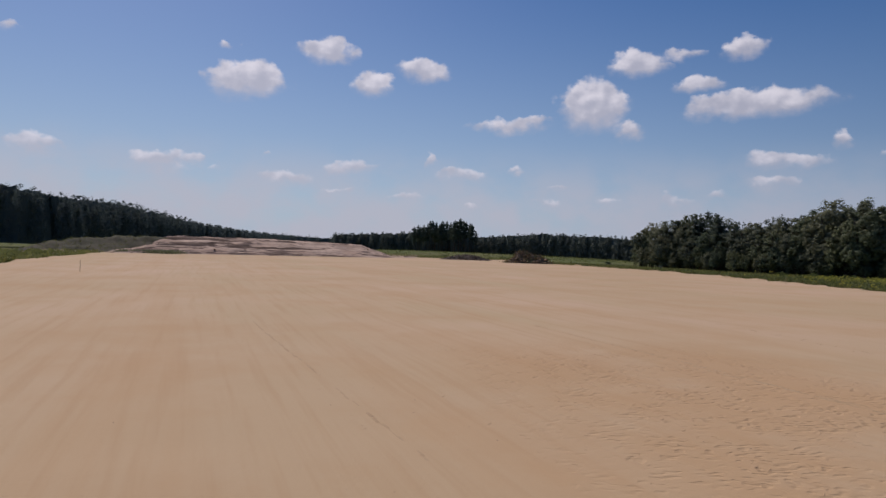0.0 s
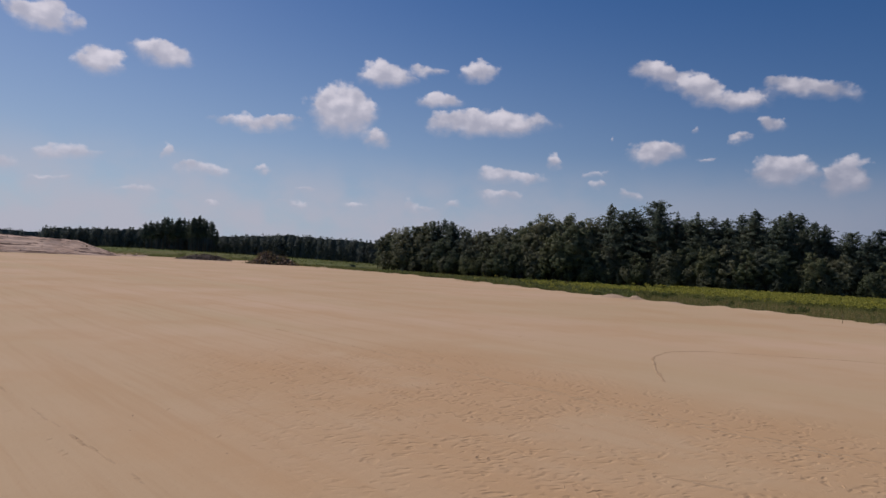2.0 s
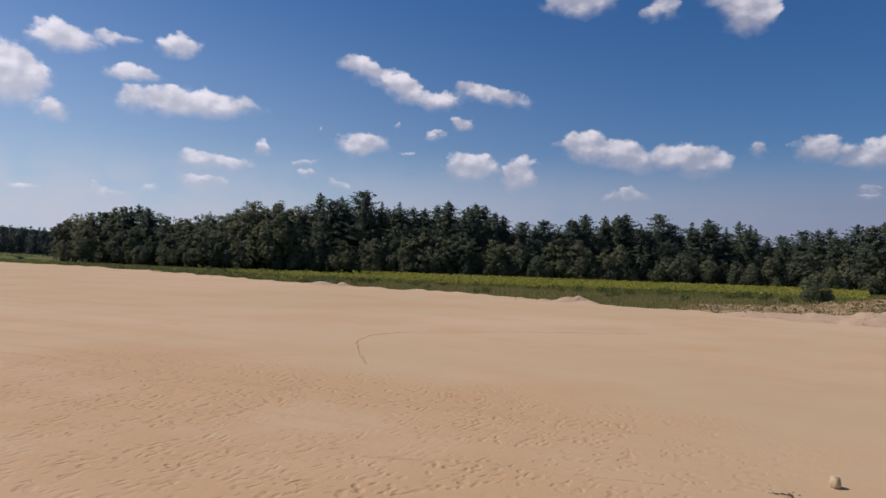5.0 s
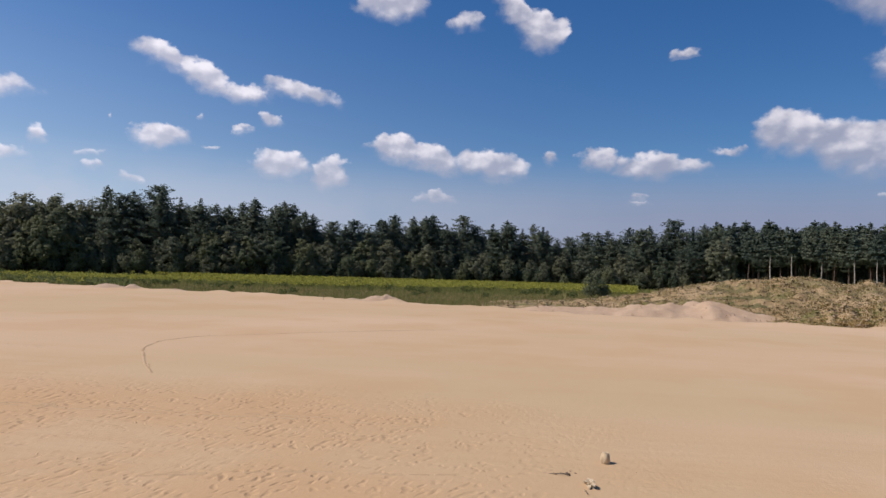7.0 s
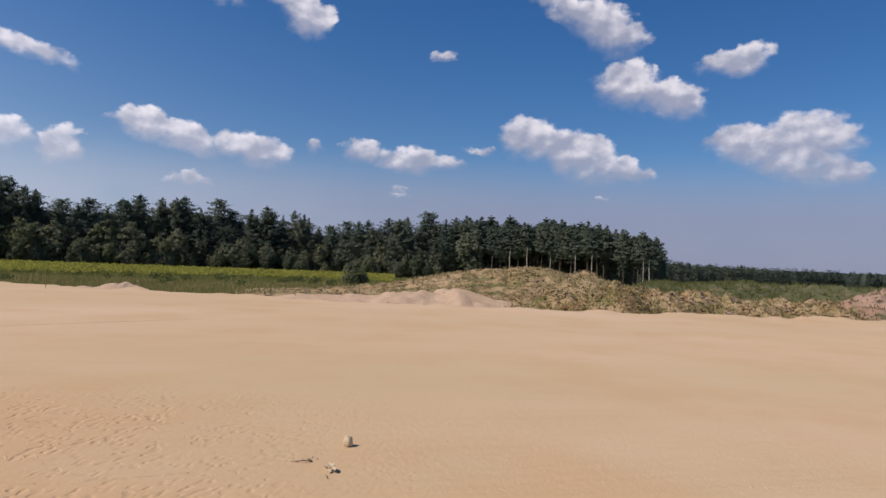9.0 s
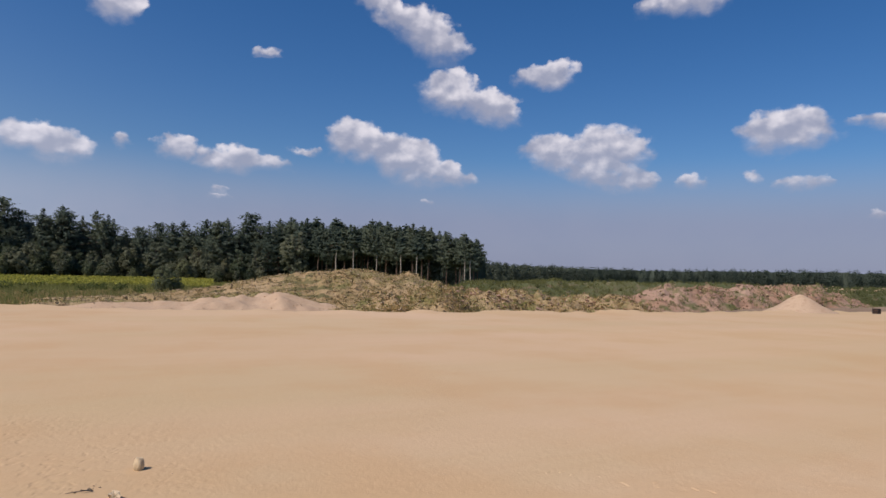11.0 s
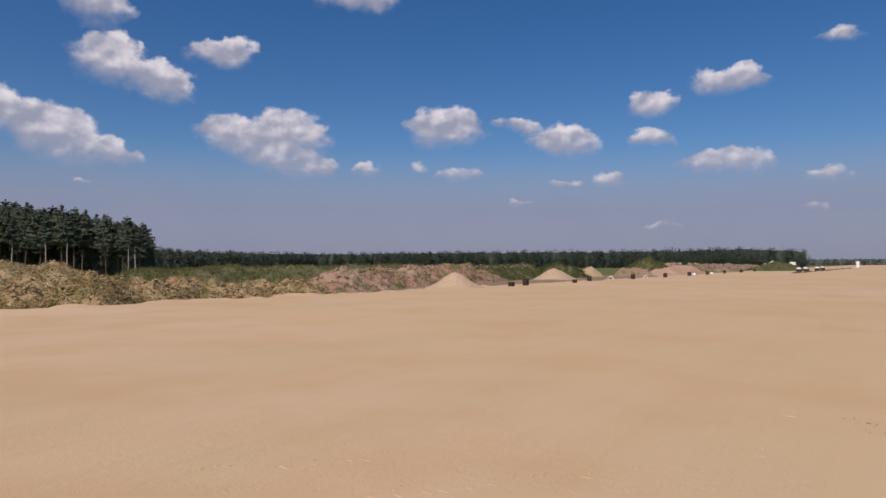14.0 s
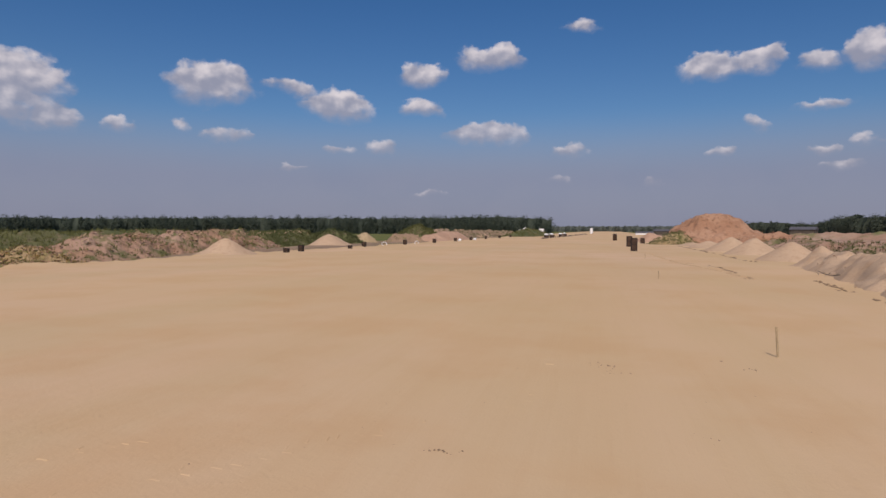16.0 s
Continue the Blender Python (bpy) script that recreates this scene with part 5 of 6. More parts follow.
# rubble at the far end
# the meadow rises gently beyond the end of the strip
rise = [polar(a, 290, h) for a, h in ((-12, 0.2), (-7, 1.3), (-5, 1.7), (0, 1.7), (5, 1.4), (9, 1.1), (14, 0.5), (17, -0.1))]
bank = ridge("grassy_rise", "gentle green rise of the meadow before the far wood", [tuple(p) for p in rise], 70.0, MEADOW, 81, 0.25, 2.5, 0.1, "meadow", tip=0.15, swell=0.05)
tufts(bank, "green_tufts", "tall green grass on the rise", 3600, 0.6, EDGE_WEEDS, 82, loose=1.8)
mound = ridge("debris_mound", "grey brown heap of stones and roots", [(13, 150, 0.4), (17.5, 151, 2.5), (21, 151, 2.2), (25.5, 150, 0.3)], 4.0, DARK_SOIL, 31, 1.3, 0.4, 0.1)
strew(mound, "debris", "grey stones and roots on the heap", 1100, 0.1, 0.45, SPOIL, 17, category="debris")
tufts(mound, "dry_stalks", "withered stalks and roots on the heap of stones", 260, 0.7, DEAD_WEEDS, 117)
mound = ridge("debris_mound", "low dark heap of dug soil", [(-2, 171, 0.4), (5, 172, 1.2), (12, 170, 0.7)], 3.6, DARK_SOIL, 33, 1.0, 0.5, 0.1)
strew(mound, "debris", "dark clods on the low heap", 600, 0.1, 0.4, DARK_SOIL, 18, category="debris")
mound = ridge("soil_mound", "dark weedy soil bank beside the sand", [(-80, 118, 0.8), (-72, 128, 2.6), (-63, 140, 3.4), (-58, 150, 2.0)], 9.0, DARK_WEEDS, 35, 0.8, 0.7, 0.1)
tufts(mound, "green_tufts", "weeds on the dark bank", 800, 0.35, WEEDS, 19)


def build_embankment():
    """The raised far end of the strip: sand pushed up in uneven layers."""
    xs, ys = np.arange(-74, -8, 0.5), np.arange(114, 240, 0.5)

    def at(x, y):
        front = 131 + (x + 51) * 0.95 + 2.2 * fbm(x, x * 0, 43, 0.12, 3)
        t = (y - front) / 26
        h = 3.6 - np.maximum(0, (x + 45) / 40) * 1.2
        s = np.clip(t + 0.05 * fbm(x, y, 45, 0.15, 3), 0, 1) * 5.0
        stepped = (np.floor(s) + np.minimum(1.0, (s - np.floor(s)) * 7.0)) / 5.0
        side = np.clip((x + 66 + 0.2 * (y - 130)) / 7, 0, 1) * np.clip((-12 - (y - 160) * 0.12 - x) / 9, 0, 1)
        z = h * (0.35 * s / 5.0 + 0.65 * stepped) * side + 0.42 * fbm(x * 0.35, y, 44, 0.5, 4) * np.clip(t * 6, 0, 1)
        return x, y, np.where(t > 0, z - 0.06, LOW)
    bank = tagged(new("sand_embankment", grid_mesh("sand_embankment", xs, ys, at, PINK_SAND)), "raised sand embankment pushed up in uneven layers", "sand bank", kind="structure")
    strew(bank, "soil_clods", "dark and pink clods along the layers of the bank", 260, 0.08, 0.3, PINK, 61, 0.5)
    rnd = np.random.default_rng(62)
    g = blades(np.stack([-63 + 11 * rnd.random(500), 124 + 7 * rnd.random(500), np.full(500, 0.0)], 1), 0.7, 0.08, 6, rnd, 0.4)
    tagged(new("dry_tufts", fast_mesh("dry_tufts", g, 3, LEAVES)), "dark grass tufts at the foot of the sand bank", "grass", kind="stuff")


def ledge_shaded_sand():
    m, nt, bs = material("ledge_shaded_sand", 0.95)
    v = coords(nt, "World")
    mp = nt.nodes.new("ShaderNodeMapping")
    mp.vector_type = "TEXTURE"
    mp.inputs["Rotation"].default_value, mp.inputs["Scale"].default_value = (0, 0, radians(43)), (26.0, 2.4, 0.9)
    wire(nt, v, mp.inputs[0])
    band, fine = noise_tex(nt, mp.outputs[0], 1.0, 5, 0.65), noise_tex(nt, v, 4.0, 5, 0.6)
    patch = noise_tex(nt, v, 0.12, 4)
    col = mixc(nt, ramp(nt, patch, 0.35, 0.65), (0.46, 0.315, 0.22), (0.55, 0.40, 0.29))
    # painted dark lines: the shadows under the ledges of the layers
    col = mixc(nt, ramp(nt, band, 0.5, 0.54), col, (0.12, 0.075, 0.05))
    wire(nt, col, bs.inputs["Base Color"])
    bump(nt, bs, mth(nt, "ADD", band, mth(nt, "MULTIPLY", fine, 0.3)), 0.8, 0.15)
    return m


PINK_SAND = ledge_shaded_sand()
build_embankment()


def sand_pile(x, y, r, h, seed, label, lumpy=False):
    """A tipped load: a cone with a blunt top and a spreading foot."""
    n, m = 40, 22

    def at(i, j):
        a, t = 2 * math.pi * i / n, j / m
        rr = r * t * (1 + 0.12 * fbm(np.cos(a) + 5, np.sin(a) + 5, seed, 1.2, 3))
        px, py = rr * np.cos(a), rr * np.sin(a) * 0.92
        slope = 1 - np.sqrt(0.025 + t * t * 0.975)
        z = h * slope * (1 - 0.22 * np.sin(math.pi * t) * t) + h * 0.07 * fbm(px + x, py + y, seed, 0.8, 4) * (1 - t)
        if lumpy:
            z = h * (1 - t * t) ** 1.6 * (1 + 0.9 * fbm(px + x, py + y, seed, 0.9, 4))
        return px, py, np.where(j < m, z - 0.03, -0.1)
    ob = new("sand_mound", grid_mesh("sand_mound", range(n + 1), range(m + 1), at, PILE_SAND))
    ob.location = (x, y, ground_z(x, y) - 0.02)
    ob.rotation_euler[2] = seed
    return tagged(ob, label, "sand heap", "tipped loads of sand")


for i, (x, y, r, h, z) in enumerate(((51.8, -40.3, 3.4, 2.0, -0.25), (71.6, -75.0, 5.0, 2.75, -0.6))):
    sand_pile(x, y, r, h, i + 1, "pale conical heap of sand beside the strip").location.z = z
for i, (x, y, r, h) in enumerate(((24.8, -106.4, 2.8, 0.65), (20.0, -94.8, 2.9, 1.15), (14.8, -81.6, 2.8, 1.85), (11.0, -72.2, 2.8, 1.85), (6.35, -59.0, 2.6, 1.72))):
    sand_pile(x, y, r * 1.14, h * 1.04, i + 11, "tipped load of sand in a row along the strip edge")
crest = []
for i, k in enumerate(np.linspace(0, 1, 15)):
    y = -52.5 + 31.0 * k
    crest.append((float(curve(y, [(-52.5, 4.4), (-44.6, 2.1), (-39, 0.7), (-34, -0.4), (-28.5, -1.6), (-21.5, -3.4)])), y, 1.3 if i % 2 else 1.08))
bank = ridge("sand_bank", "tipped loads of sand that have run together in a row", crest, 2.7, PILE_SAND, 71, 0.9, 0.2, 0.0, "sand bank", tip=0.6, swell=0.12, billow=0.2)
strew(bank, "sand_lumps", "crumbling lumps on the tipped sand", 300, 0.02, 0.07, PILE_SAND, 72)
for i, (x, y, r, h) in enumerate(((41.0, 25.4, 1.9, 0.42), (40.5, 27.6, 0.9, 0.12), (38.4, 52.0, 2.2, 0.24), (38.6, 49.0, 1.2, 0.3), (38.8, 44.5, 1.3, 0.18))):
    sand_pile(x, y, r, h, i + 31, "low lumpy spill of sand on the strip edge", True)


# ---------------------------------------------------------------- things on the strip
def stake(x, y, h, lean=(0, 0)):
    bm = bmesh.new()
    box_bm(bm, 0, 0, h / 2 - 0.1, 0.035, 0.025, h + 0.2, 0.004)
    ob = new("survey_stake", bm_mesh("survey_stake", bm, WOOD))
    ob.matrix_basis = pose(x, y, ground_z(x, y), lean[0], lean[1], 30)
    return tagged(ob, "thin weathered wooden survey stake standing in the sand", "stake", "survey stakes")


stake(2.03, -14.0, 0.56, (2, 3))
stake(16.5, -54.2, 0.5)
stake(-27, 47.5, 0.85)
stake(35.6, 68.7, 0.8)
stake(37.3, 27.9, 0.55)
stake(9.5, -33, 0.4)


def crate(x, y, w, h, turn, leaning=0):
    """A dark stacked box: boards on all sides between corner battens."""
    ob = thing("dark_crate", pose(x, y, ground_z(x, y) - 0.02, leaning, 0, turn), "dark tarred board crate standing on the sand", "crate", "crates along the strip")
    bm = bmesh.new()
    box_bm(bm, 0, 0, h / 2, w * 0.94, w * 0.94, h * 0.98, 0.01)
    part("box", bm_mesh("box", bm, CRATE), ob)
    for sx in (-1, 1):
        for sy in (-1, 1):
            bm = bmesh.new()
            box_bm(bm, sx * w * 0.46, sy * w * 0.46, h / 2, 0.08, 0.08, h, 0.008)
            part("corner_post", bm_mesh("corner_post", bm, CRATE_EDGE), ob)
    for z in (0.06, h * 0.5, h - 0.04):
        bm = bmesh.new()
        for s in (-1, 1):
            box_bm(bm, s * w * 0.485, 0, z, 0.03, w * 0.86, 0.07, 0.005)
            box_bm(bm, 0, s * w * 0.485, z, w * 0.86, 0.03, 0.07, 0.005)
        part("batten", bm_mesh("batten", bm, CRATE_EDGE), ob)
    return ob


for x, y, w, h in ((51.1, -47.3, 0.68, 0.5), (52.5, -50.7, 0.7, 0.75), (55.6, -62.0, 0.6, 0.45), (59.6, -69.3, 0.7, 0.75), (63.8, -84.2, 0.75, 0.85), (68.1, -98.7, 0.8, 0.8),
                   (74, -115, 0.8, 0.8), (80, -131, 0.8, 0.8), (87, -150, 0.8, 0.8), (95, -172, 0.9, 0.8), (104, -196, 0.9, 0.8), (114, -222, 0.9, 0.8)):
    crate(x, y, w * 0.68, h * 0.95, 25)
crate(23.6, -73.8, 0.66, 1.5, 23)
crate(30.6, -93.8, 0.72, 1.55, 23)
crate(36.6, -120, 0.7, 1.0, 23)
crate(51.8, -148.9, 0.9, 1.5, 20, -14)

# ---------------------------------------------------------------- litter near the camera
def lump(name, x, y, size, seed, label, category, mat, sink=0.15, dents=0.35, taper=0.0, flat=0):
    bm = bmesh.new()
    bmesh.ops.create_icosphere(bm, subdivisions=3, radius=1)
    for v in bm.verts:
        k = (1 + dents * noise.fractal(v.co * 1.3 + Vector((seed, 0, 0)), 1, 2, 4)) * (1 - taper * v.co.z)
        c = v.co.copy()
        c.z = max(-0.75, min(0.75, c.z)) / 0.75
        v.co = Vector((c.x * size[0] * k * (1 + 0.35 * (abs(c.z) > 0.99) * flat), c.y * size[1] * k * (1 + 0.35 * (abs(c.z) > 0.99) * flat), (c.z if flat else v.co.z) * size[2] * k))
    ob = new(name, bm_mesh(name, bm, mat, False))
    ob.location = (x, y, ground_z(x, y) + size[2] * (1 - sink))
    return tagged(ob, label, category)


lump("stone", 8.47, 1.84, (0.062, 0.06, 0.078), 4, "pale upright lump of stone on the sand", "stone", STONE, 0.12, 0.16, 0.2, 1)
lump("crumpled_bottle", 7.45, 1.78, (0.045, 0.105, 0.04), 9, "crumpled pale plastic bottle lying on the sand", "bottle", PLASTIC, 0.12, 0.9).rotation_euler[2] = 2.2


def branch(x, y, z, turn, size):
    """A dead branch: a bent main stem with a few side twigs."""
    rnd = random.Random(3)
    pieces = [tube([Vector((-0.9, 0, 0.12)), Vector((-0.3, 0.1, 0.05)), Vector((0.2, 0, 0.16)), Vector((0.9, 0.1, 0.5))], [0.045, 0.04, 0.03, 0.012], 6)]
    for i in range(5):
        x0 = -0.6 + 0.3 * i
        pieces.append(tube([Vector((x0, 0.03, 0.1)), Vector((x0 + rnd.uniform(-0.2, 0.4), rnd.uniform(-0.3, 0.3), rnd.uniform(0.25, 0.5)))], [0.02, 0.006], 5))
    v, f = joined(pieces)
    ob = new("dead_branch", mesh_of("dead_branch", [p * size for p in v], f, GREY_BARK, True))
    ob.matrix_basis = pose(x, y, z, 0, 0, turn)
    return tagged(ob, "dark dead branch lying against a sand pile", "branch")


branch(2.6, -37.0, 0.18, 15, 0.6)


def twig(x, y, turn, long):
    """A dry twig: a thin bent stem with a stub and a curled dead leaf."""
    z = ground_z(x, y)
    pieces = [tube([Vector((-0.5, 0, 0.03)), Vector((-0.2, 0.06, 0.09)), Vector((0.15, 0.02, 0.05)), Vector((0.5, 0.1, 0.03))], [0.016, 0.022, 0.018, 0.008], 6),
              tube([Vector((-0.2, 0.06, 0.09)), Vector((-0.05, 0.2, 0.16))], [0.022, 0.008], 5),
              tube([Vector((-0.48, -0.02, 0.04)), Vector((-0.36, 0.0, 0.12)), Vector((-0.22, -0.05, 0.06))], [0.012, 0.04, 0.01], 6)]
    v, f = joined(pieces)
    ob = new("twig", mesh_of("twig", [p * long for p in v], f, GREY_BARK, True))
    ob.matrix_basis = pose(x, y, z, 0, 0, turn)
    return tagged(ob, "dark dry twig lying on the sand", "twig")


twig(7.68, 2.2, 100, 0.26)
twig(7.22, 1.76, 20, 0.15)


# ---------------------------------------------------------------- tracks in the sand
def along(pts, step):
    p = np.array(pts, float)
    seg = np.hypot(*np.diff(p, axis=0).T)
    L = np.concatenate([[0], np.cumsum(seg)])
    u = np.arange(0, L[-1], step)
    q = np.stack([np.interp(u, L, p[:, 0]), np.interp(u, L, p[:, 1])], 1)
    # the corners of the way are rounded
    for _ in range(int(0.8 / step)):
        q[1:-1] = (q[:-2] + 2 * q[1:-1] + q[2:]) / 4
    d = np.gradient(q, axis=0)
    return q, d / np.linalg.norm(d, axis=1)[:, None]


def roofs(c, d, long, wide, high):
    """Low ridges of sand, pitched like roofs: centre, direction along the ridge, half length, half width, height."""
    n = np.stack([-d[:, 1], d[:, 0]], 1)
    z = sand_height(c[:, 0], c[:, 1])

    def at(a, s, up):
        q = c + d * (a * long)[:, None] + n * (s * wide)[:, None]
        return np.stack([q[:, 0], q[:, 1], z + up], 1)
    lo, hi = -0.012 + 0 * z, high
    A, B, C, D, E, F = at(-1, -1, lo), at(1, -1, lo), at(1, 1, lo), at(-1, 1, lo), at(-0.7, 0, hi), at(0.7, 0, hi)
    return np.concatenate([np.stack([A, B, F, E], 1).reshape(-1, 3), np.stack([C, D, E, F], 1).reshape(-1, 3), np.stack([B, C, F, F + (0, 0, 1e-4)], 1).reshape(-1, 3), np.stack([D, A, E, E + (0, 0, 1e-4)], 1).reshape(-1, 3)])


def tyre_track(pts, wide, seed, high=0.005, pitch=0.17, keep=0.3):
    """The print of a lugged tyre: slanting ridges in two rows."""
    rnd = np.random.default_rng(seed)
    q, d = along(pts, pitch)
    out = []
    for side in (-1, 1):
        n = np.stack([-d[:, 1], d[:, 0]], 1)
        c = q + n * side * wide * 0.25 + rnd.normal(size=q.shape) * 0.025
        a = n * side + d * 0.75
        a /= np.linalg.norm(a, axis=1)[:, None]
        ok = (rnd.random(len(c)) < keep) & (fbm(c[:, 0], c[:, 1], 60 + seed, 0.5, 3) > -0.28)
        k = ok.sum()
        out.append(roofs(c[ok], a[ok], wide * 0.2 * (0.5 + 0.6 * rnd.random(k)), 0.036 * (0.7 + 0.6 * rnd.random(k)), high * (0.4 + 0.9 * rnd.random(k))))
    return out


def rut(pts, wide, high, seed, keep=0.9):
    """A thin line pushed up in the sand, broken in places."""
    rnd = np.random.default_rng(seed)
    q, d = along(pts, 0.16)
    ok = (rnd.random(len(q)) < keep) & (fbm(q[:, 0], q[:, 1], 80 + seed, 0.7, 3) > (-2 if keep == 1.0 else -0.45))
    q = q + rnd.normal(size=q.shape) * 0.012
    k = ok.sum()
    return [roofs(q[ok], d[ok], np.full(k, 0.15), wide * (0.6 + 0.7 * rnd.random(k)), high * (0.4 + 0.9 * rnd.random(k)))]


def tracks():
    """Prints of lugged tyres, and the thin lines that wheels pushed up."""
    out, lines = [], []
    for i, off in enumerate((-1.7, -1.05, -0.4, 0.5, 1.25)):
        out += tyre_track([(4.4 + off, 17.5 + off * 0.5), (6.2 + off, 13.2 + off * 0.5), (7.6 + off, 9.6 + off * 0.4), (8.6 + off, 6.6), (8.7 + off * 0.8, 4.6)], 0.46, i + 1)
    for i, off in enumerate((0.0, 1.9)):
        out += tyre_track([(9.4 + off, 24.5), (10.5 + off, 20.5), (11 + off, 16.5)], 0.4, i + 11, 0.010)
        out += tyre_track([(-6.2 + off, 20.5), (-3.8 + off, 14), (-2.0 + off, 10), (-0.6 + off, 6.5)], 0.42, i + 21, 0.004, 0.15, 0.3)
        out += tyre_track([(2.6 + off, 11), (3.4 + off, 7.4), (4.6 + off, 4.0)], 0.42, i + 31, 0.005, 0.15, 0.4)
        out += tyre_track([(6.6 + off * 0.7, -3.0), (5.0 + off * 0.7, -7.0), (4.0 + off * 0.7, -11)], 0.42, i + 41, 0.007, 0.15, 0.4)
    lines += rut([(9.9, 11.9), (11.0, 13.5), (12.5, 15.4), (14.0, 16.4), (15.6, 16.5), (17.2, 15.7), (19.0, 14.7), (21.3, 13.2), (24, 11.4)], 0.08, 0.012, 1, 1.0)
    lines += rut([(2.6, 21.5), (4.2, 17.3), (5.0, 15.3), (5.8, 13.0), (6.4, 11.2), (7.0, 9.6), (7.5, 8.2), (8.3, 6.4), (8.9, 4.4)], 0.05, 0.010, 2, 0.75)
    lines += rut([(-6.4, 20.2), (-5.2, 17.4), (-2.9, 12.3), (-1.4, 9.0), (-0.6, 7.2)], 0.05, 0.008, 3, 0.7)
    lines += rut([(4.1, 17.9), (5.2, 14.1), (6.1, 12.2), (6.9, 10.4)], 0.05, 0.009, 4, 0.6)
    lines += rut([(6.2, 11.6), (7.4, 9.0), (8.6, 6.2), (9.2, 3)], 0.05, 0.009, 5, 0.6)
    lines += rut([(5.2, 6.2), (6.2, 4.8), (7.0, 3.2)], 0.05, 0.009, 6, 0.6)
    lines += rut([(19.6, -66.0), (11.9, -47.7), (8.3, -41.0), (5.5, -35.0)], 0.12, 0.05, 7, 0.6)
    tagged(new("tyre_tracks", fast_mesh("tyre_tracks", np.concatenate(out), 4, SAND)), "shallow lugged tyre tracks pressed in the sand", "tyre tracks", kind="stuff")
    tagged(new("wheel_ruts", fast_mesh("wheel_ruts", np.concatenate(lines), 4, RUT_SHADE)), "thin broken wheel ruts in the sand", "wheel ruts", kind="stuff")


tracks()


def crumbs(name, label, pts, count, low, high, spread, seed, mat):
    """Damp clods strewn along a line on the sand."""
    rnd = np.random.default_rng(seed)
    q, _ = along(pts, 0.1)
    p = q[rnd.integers(0, len(q), count)] + rnd.normal(size=(count, 2)) * spread
    p = p[fbm(p[:, 0], p[:, 1], 90 + seed, 0.55, 3) > -0.05]
    n = len(p)
    s = low + (high - low) * rnd.random(n) ** 2
    base = np.array([(1, 0, 0), (0, 1, 0), (-1, 0, 0), (0, -1, 0), (0, 0, 1), (0, 0, -1)], float)
    v = base[None] * (0.6 + 0.8 * rnd.random((n, 6, 1))) * s[:, None, None] * (1, 1, 0.5)
    v[:, :, :2] += p[:, None]
    v[:, :, 2] += sand_height(p[:, 0], p[:, 1])[:, None] + s[:, None] * 0.15
    tri = np.array([(0, 1, 4), (1, 2, 4), (2, 3, 4), (3, 0, 4), (1, 0, 5), (2, 1, 5), (3, 2, 5), (0, 3, 5)])
    tagged(new(name, fast_mesh(name, v[:, tri].reshape(-1, 3), 3, mat)), label, "clods", kind="stuff")


crumbs("sand_clods", "line of dark damp clods beside the tipped piles", [(27, -106), (11.8, -63.5), (9.9, -57.9), (7.3, -53.5)], 150, 0.03, 0.13, 0.14, 1, DAMP)
crumbs("sand_clods", "line of dark damp clods on the strip", [(12.4, -50.5), (8.8, -44.2), (5.6, -35.0)], 80, 0.025, 0.09, 0.12, 2, DAMP)
crumbs("sand_clods", "row of dark brown lumps far along the strip", [(79, -168), (95, -218), (120, -292), (150, -380)], 260, 0.2, 0.6, 0.5, 31, DARK_SOIL)
crumbs("sand_clods", "ragged edge of dark damp sand", [(3.0, -36), (1.8, -31.5), (0.35, -26.8), (-0.6, -24)], 120, 0.02, 0.1, 0.09, 3, DAMP)
crumbs("sand_crumbs", "small crumbs and clods on the sand", [(4.8, -11.7), (4.0, -11.0)], 26, 0.008, 0.03, 0.12, 4, DAMP)
crumbs("sand_crumbs", "small crumbs and clods on the sand", [(2.75, -12.8), (2.2, -12.4)], 26, 0.008, 0.035, 0.09, 5, DAMP)
crumbs("sand_crumbs", "small crumbs and clods on the sand", [(4.5, -6.2), (4.1, -6.3)], 14, 0.006, 0.022, 0.05, 6, DAMP)
crumbs("sand_crumbs", "small crumbs and clods on the sand", [(2.2, -8.4), (1.4, -6.9)], 14, 0.006, 0.02, 0.12, 7, DAMP)
crumbs("sand_crumbs", "small crumbs and clods on the sand", [(9.1, 0.2), (9.15, -0.5)], 24, 0.006, 0.025, 0.06, 8, DAMP)
crumbs("sand_crumbs", "small crumbs and clods on the sand", [(7.6, 2.25), (7.9, 2.15)], 9, 0.006, 0.02, 0.05, 9, DAMP)
crumbs("sand_crumbs", "loose pebbles and crumbs of sand", [(-3, 10), (3, 8), (7, 4), (9, -1), (8, -6), (4, -9), (0, -12)], 220, 0.004, 0.012, 1.6, 10, DAMP)


# ---------------------------------------------------------------- far away along the strip
def far_house(x, y, z, w, d, h, turn, label, wall, roof):
    ob = thing("shed", pose(x, y, z, 0, 0, turn), label, "building")
    bm = bmesh.new()
    box_bm(bm, 0, 0, h / 2, w, d, h)
    part("wall", bm_mesh("wall", bm, wall), ob)
    bm = bmesh.new()
    k = [bm.verts.new(p) for p in ((-w * 0.53, -d * 0.55, h), (w * 0.53, -d * 0.55, h), (w * 0.53, d * 0.55, h), (-w * 0.53, d * 0.55, h), (-w * 0.53, 0, h * 1.45), (w * 0.53, 0, h * 1.45))]
    for f in ((0, 1, 5, 4), (2, 3, 4, 5), (0, 4, 3), (1, 2, 5), (3, 2, 1, 0)):
        bm.faces.new([k[i] for i in f])
    bmesh.ops.recalc_face_normals(bm, faces=bm.faces)
    part("roof", bm_mesh("roof", bm, roof), ob)
    return ob


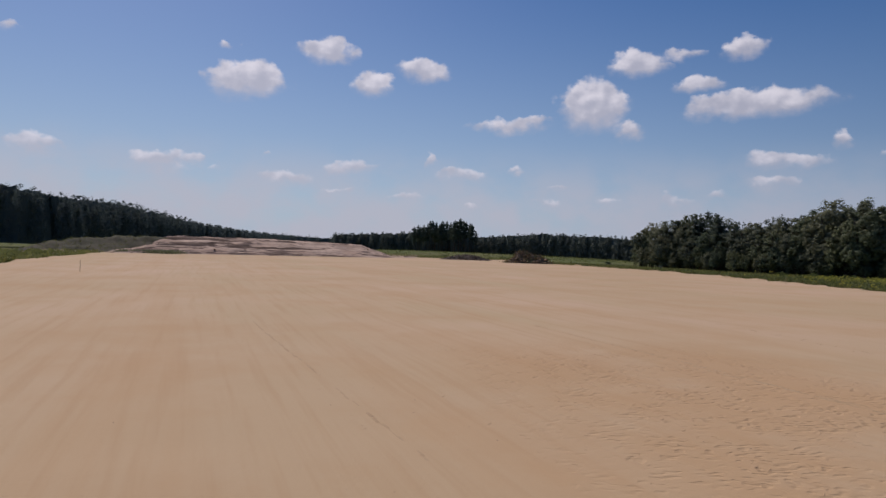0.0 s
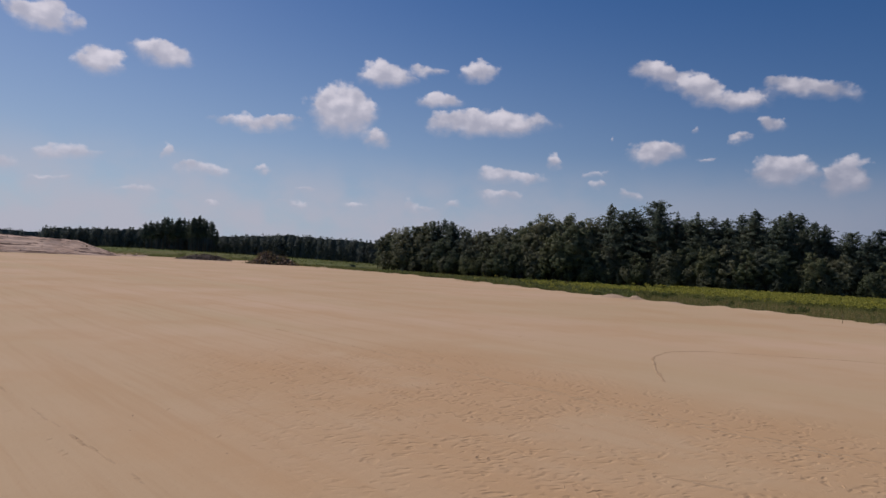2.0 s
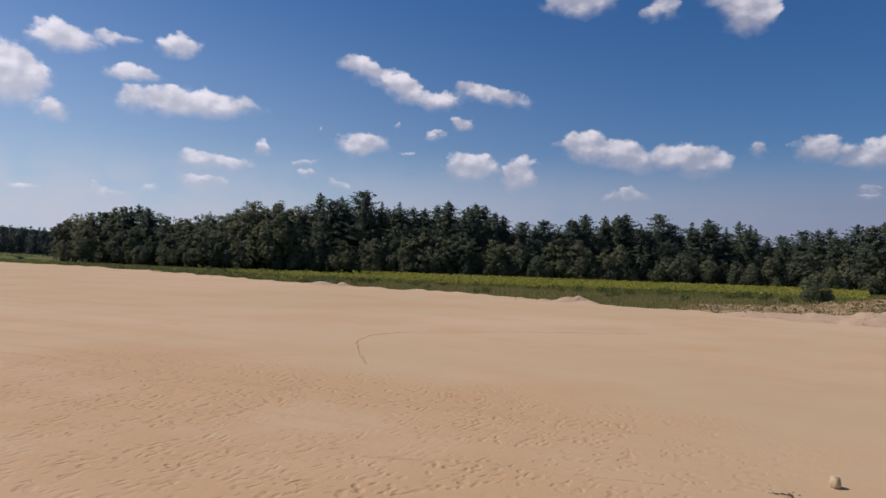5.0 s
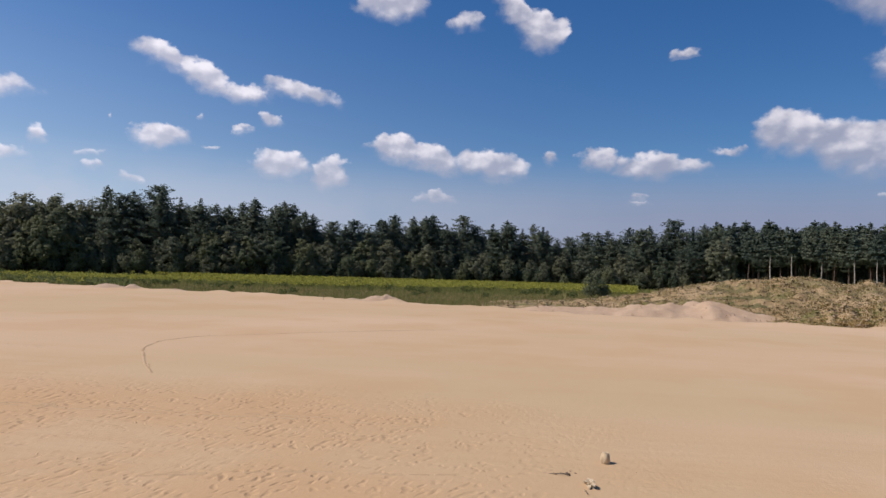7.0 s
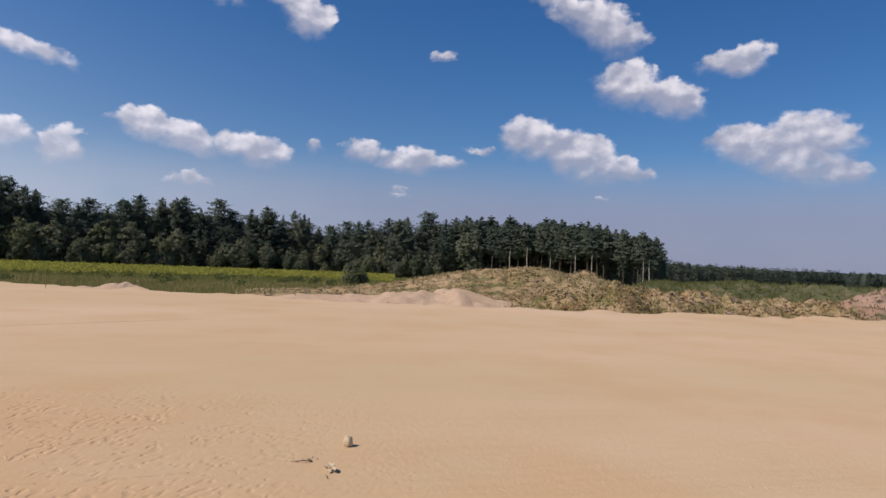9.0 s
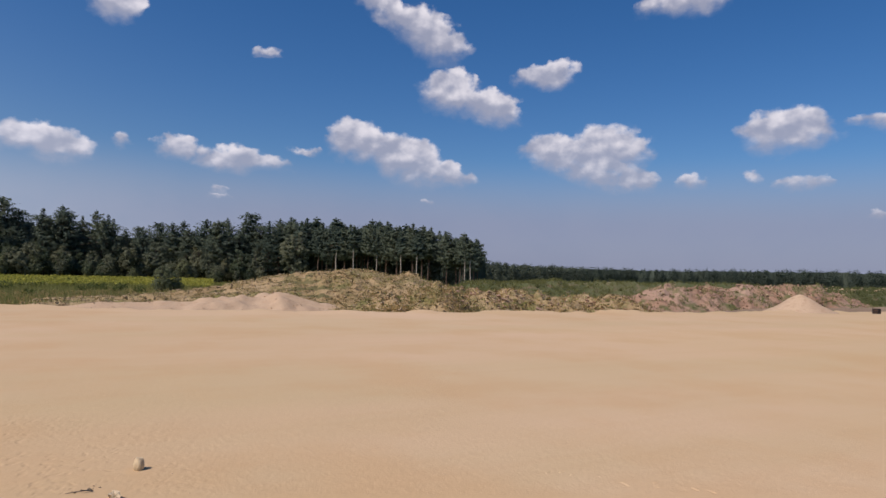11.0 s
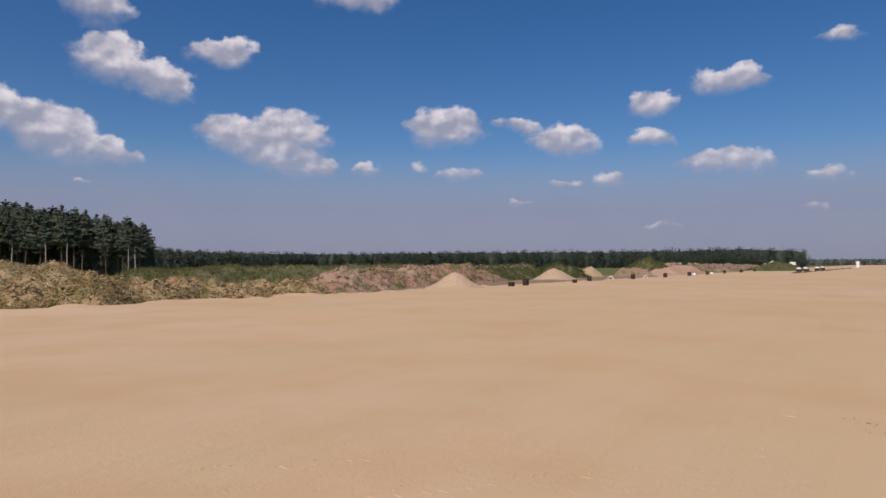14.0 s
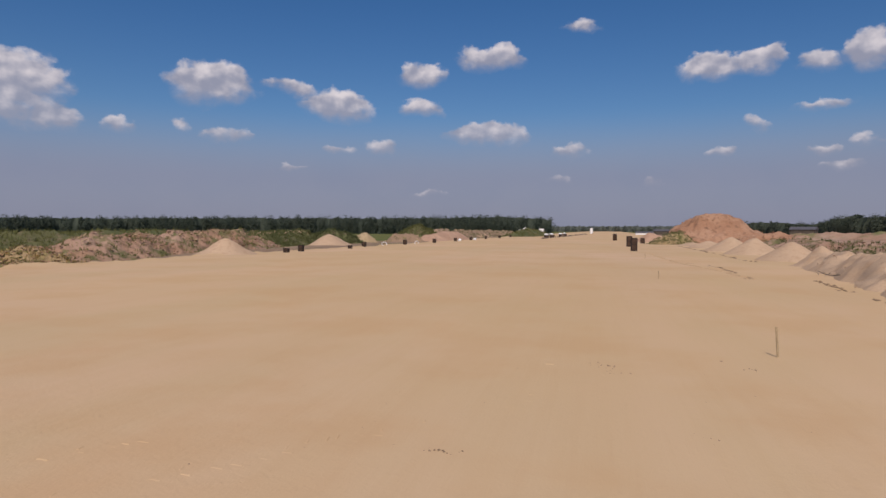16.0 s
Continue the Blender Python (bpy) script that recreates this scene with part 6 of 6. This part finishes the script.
def panel(x, y, z, w, h, turn, label, mat):
    ob = thing("panel_on_posts", pose(x, y, z, 0, 0, turn), label, "panel")
    bm = bmesh.new()
    box_bm(bm, 0, 0, h * 0.55, w, 0.12, h * 0.9, 0.02)
    part("panel", bm_mesh("panel", bm, mat), ob)
    for s in (-0.4, 0.4):
        bm = bmesh.new()
        box_bm(bm, s * w, 0.12, h * 0.5, 0.1, 0.1, h, 0.01)
        part("post", bm_mesh("post", bm, ROOF), ob)
    return ob


v = polar(154.7, 300)
panel(v.x, v.y, -0.3, 2.3, 3.4, 25, "white upright panel far along the strip", WHITE)
v = polar(158.95, 460)
panel(v.x, v.y, -0.3, 2.0, 4.2, 22, "tall narrow white panel at the far end", WHITE)
v = polar(153.6, 300)
far_house(v.x, v.y, -0.6, 5.4, 3, 2.3, 25, "low rust red shed beside the strip", RUST, RUST)
v = polar(164.6, 380)
far_house(v.x, v.y, -0.4, 8, 5, 2.4, 20, "far grey roofed shed beyond the earthworks", GREY_BARK, ROOF)
v = polar(163.25, 370)
far_house(v.x, v.y, -0.6, 9, 5, 1.7, 20, "low white walled shed far beside the strip", WHITE, ROOF)
v = polar(175.0, 330)
far_house(v.x, v.y, 0.0, 10, 7, 2.9, -5, "far dark roofed barn among trees", GREY_BARK, ROOF)


# dark boxes under pale covers, far along the strip
for i, (az, d) in enumerate(((155.15, 205), (155.6, 222), (156.35, 250), (156.7, 285))):
    v = polar(az, d)
    c = crate(v.x, v.y, 1.5, 0.9, 25)
    bm = bmesh.new()
    bmesh.ops.create_icosphere(bm, subdivisions=2, radius=0.72, matrix=Matrix.Diagonal((1, 1, 0.55, 1)))
    bmesh.ops.translate(bm, verts=bm.verts, vec=(0.12, 0, 1.0))
    part("cover", bm_mesh("cover", bm, WHITE, True), c, "pale rounded cover")


def excavator(x, y, z, turn):
    """A far digger at rest: tracks, a cab, and a pale raised arm in two lengths with a bucket."""
    ob = thing("excavator", pose(x, y, z, 0, 0, turn), "far pale excavator with its arm raised", "excavator")
    for side in (-1, 1):
        bm = bmesh.new()
        box_bm(bm, 0, side * 1.0, 0.45, 3.4, 0.5, 0.8, 0.25)
        part("track", bm_mesh("track", bm, CRATE_EDGE), ob)
    bm = bmesh.new()
    box_bm(bm, -0.4, 0, 1.45, 2.6, 2.2, 1.1, 0.12)
    part("body", bm_mesh("body", bm, RUST), ob)
    bm = bmesh.new()
    box_bm(bm, 0.4, -0.6, 2.3, 1.1, 0.9, 1.3, 0.1)
    part("cab", bm_mesh("cab", bm, WHITE), ob, "pale cab")
    for name, a, b, thick in (("boom", Vector((0.8, 0.2, 1.9)), Vector((3.2, 0.2, 4.0)), 0.26), ("stick", Vector((3.2, 0.2, 4.0)), Vector((4.6, 0.2, 2.4)), 0.2)):
        part(name, mesh_of(name, *tube([a, a.lerp(b, 0.5) + Vector((0, 0, 0.15)), b], [thick, thick * 1.2, thick * 0.8], 6), WHITE, True), ob, "pale painted steel")
    bm = bmesh.new()
    box_bm(bm, 4.6, 0.2, 2.0, 0.8, 0.9, 0.8, 0.15)
    part("bucket", bm_mesh("bucket", bm, CRATE_EDGE), ob)
    return ob


v = polar(152.75, 305)
excavator(v.x, v.y, -0.4, 205)


def hoop(x, y, size, turn):
    """A bent length of pale pipe standing on the sand."""
    pts = [Vector((math.cos(a) * size, 0.15 * size * math.sin(2 * a), size * 0.75 + math.sin(a) * size * 0.8)) for a in np.linspace(-1.3, 3.6, 14)]
    ob = new("bent_pipe", mesh_of("bent_pipe", *tube(pts, [0.05] * 14, 6), WHITE, True))
    ob.matrix_basis = pose(x, y, ground_z(x, y), 0, 0, turn)
    return tagged(ob, "bent length of pale plastic pipe standing on the sand", "pipe", "bent pipes")


for az, d, size, turn in ((141.05, 97, 0.36, 40), (143.85, 108, 0.34, 70)):
    v = polar(az, d)
    hoop(v.x, v.y, size, turn)


def bag(x, y, seed):
    """A pale sack slumped beside a crate."""
    bm = bmesh.new()
    bmesh.ops.create_icosphere(bm, subdivisions=2, radius=1)
    for v in bm.verts:
        k = 1 + 0.2 * noise.fractal(v.co * 1.5 + Vector((seed, 0, 0)), 1, 2, 3)
        v.co = Vector((v.co.x * 0.42 * k, v.co.y * 0.34 * k, max(-0.6, v.co.z) * 0.36 * k))
    ob = new("sack", bm_mesh("sack", bm, WHITE, True))
    ob.location = (x, y, ground_z(x, y) + 0.2)
    return tagged(ob, "pale sack slumped beside a dark crate", "sack", "sacks beside the crates")


bag(73.2, -115.4, 1)
bag(79.2, -131.4, 2)
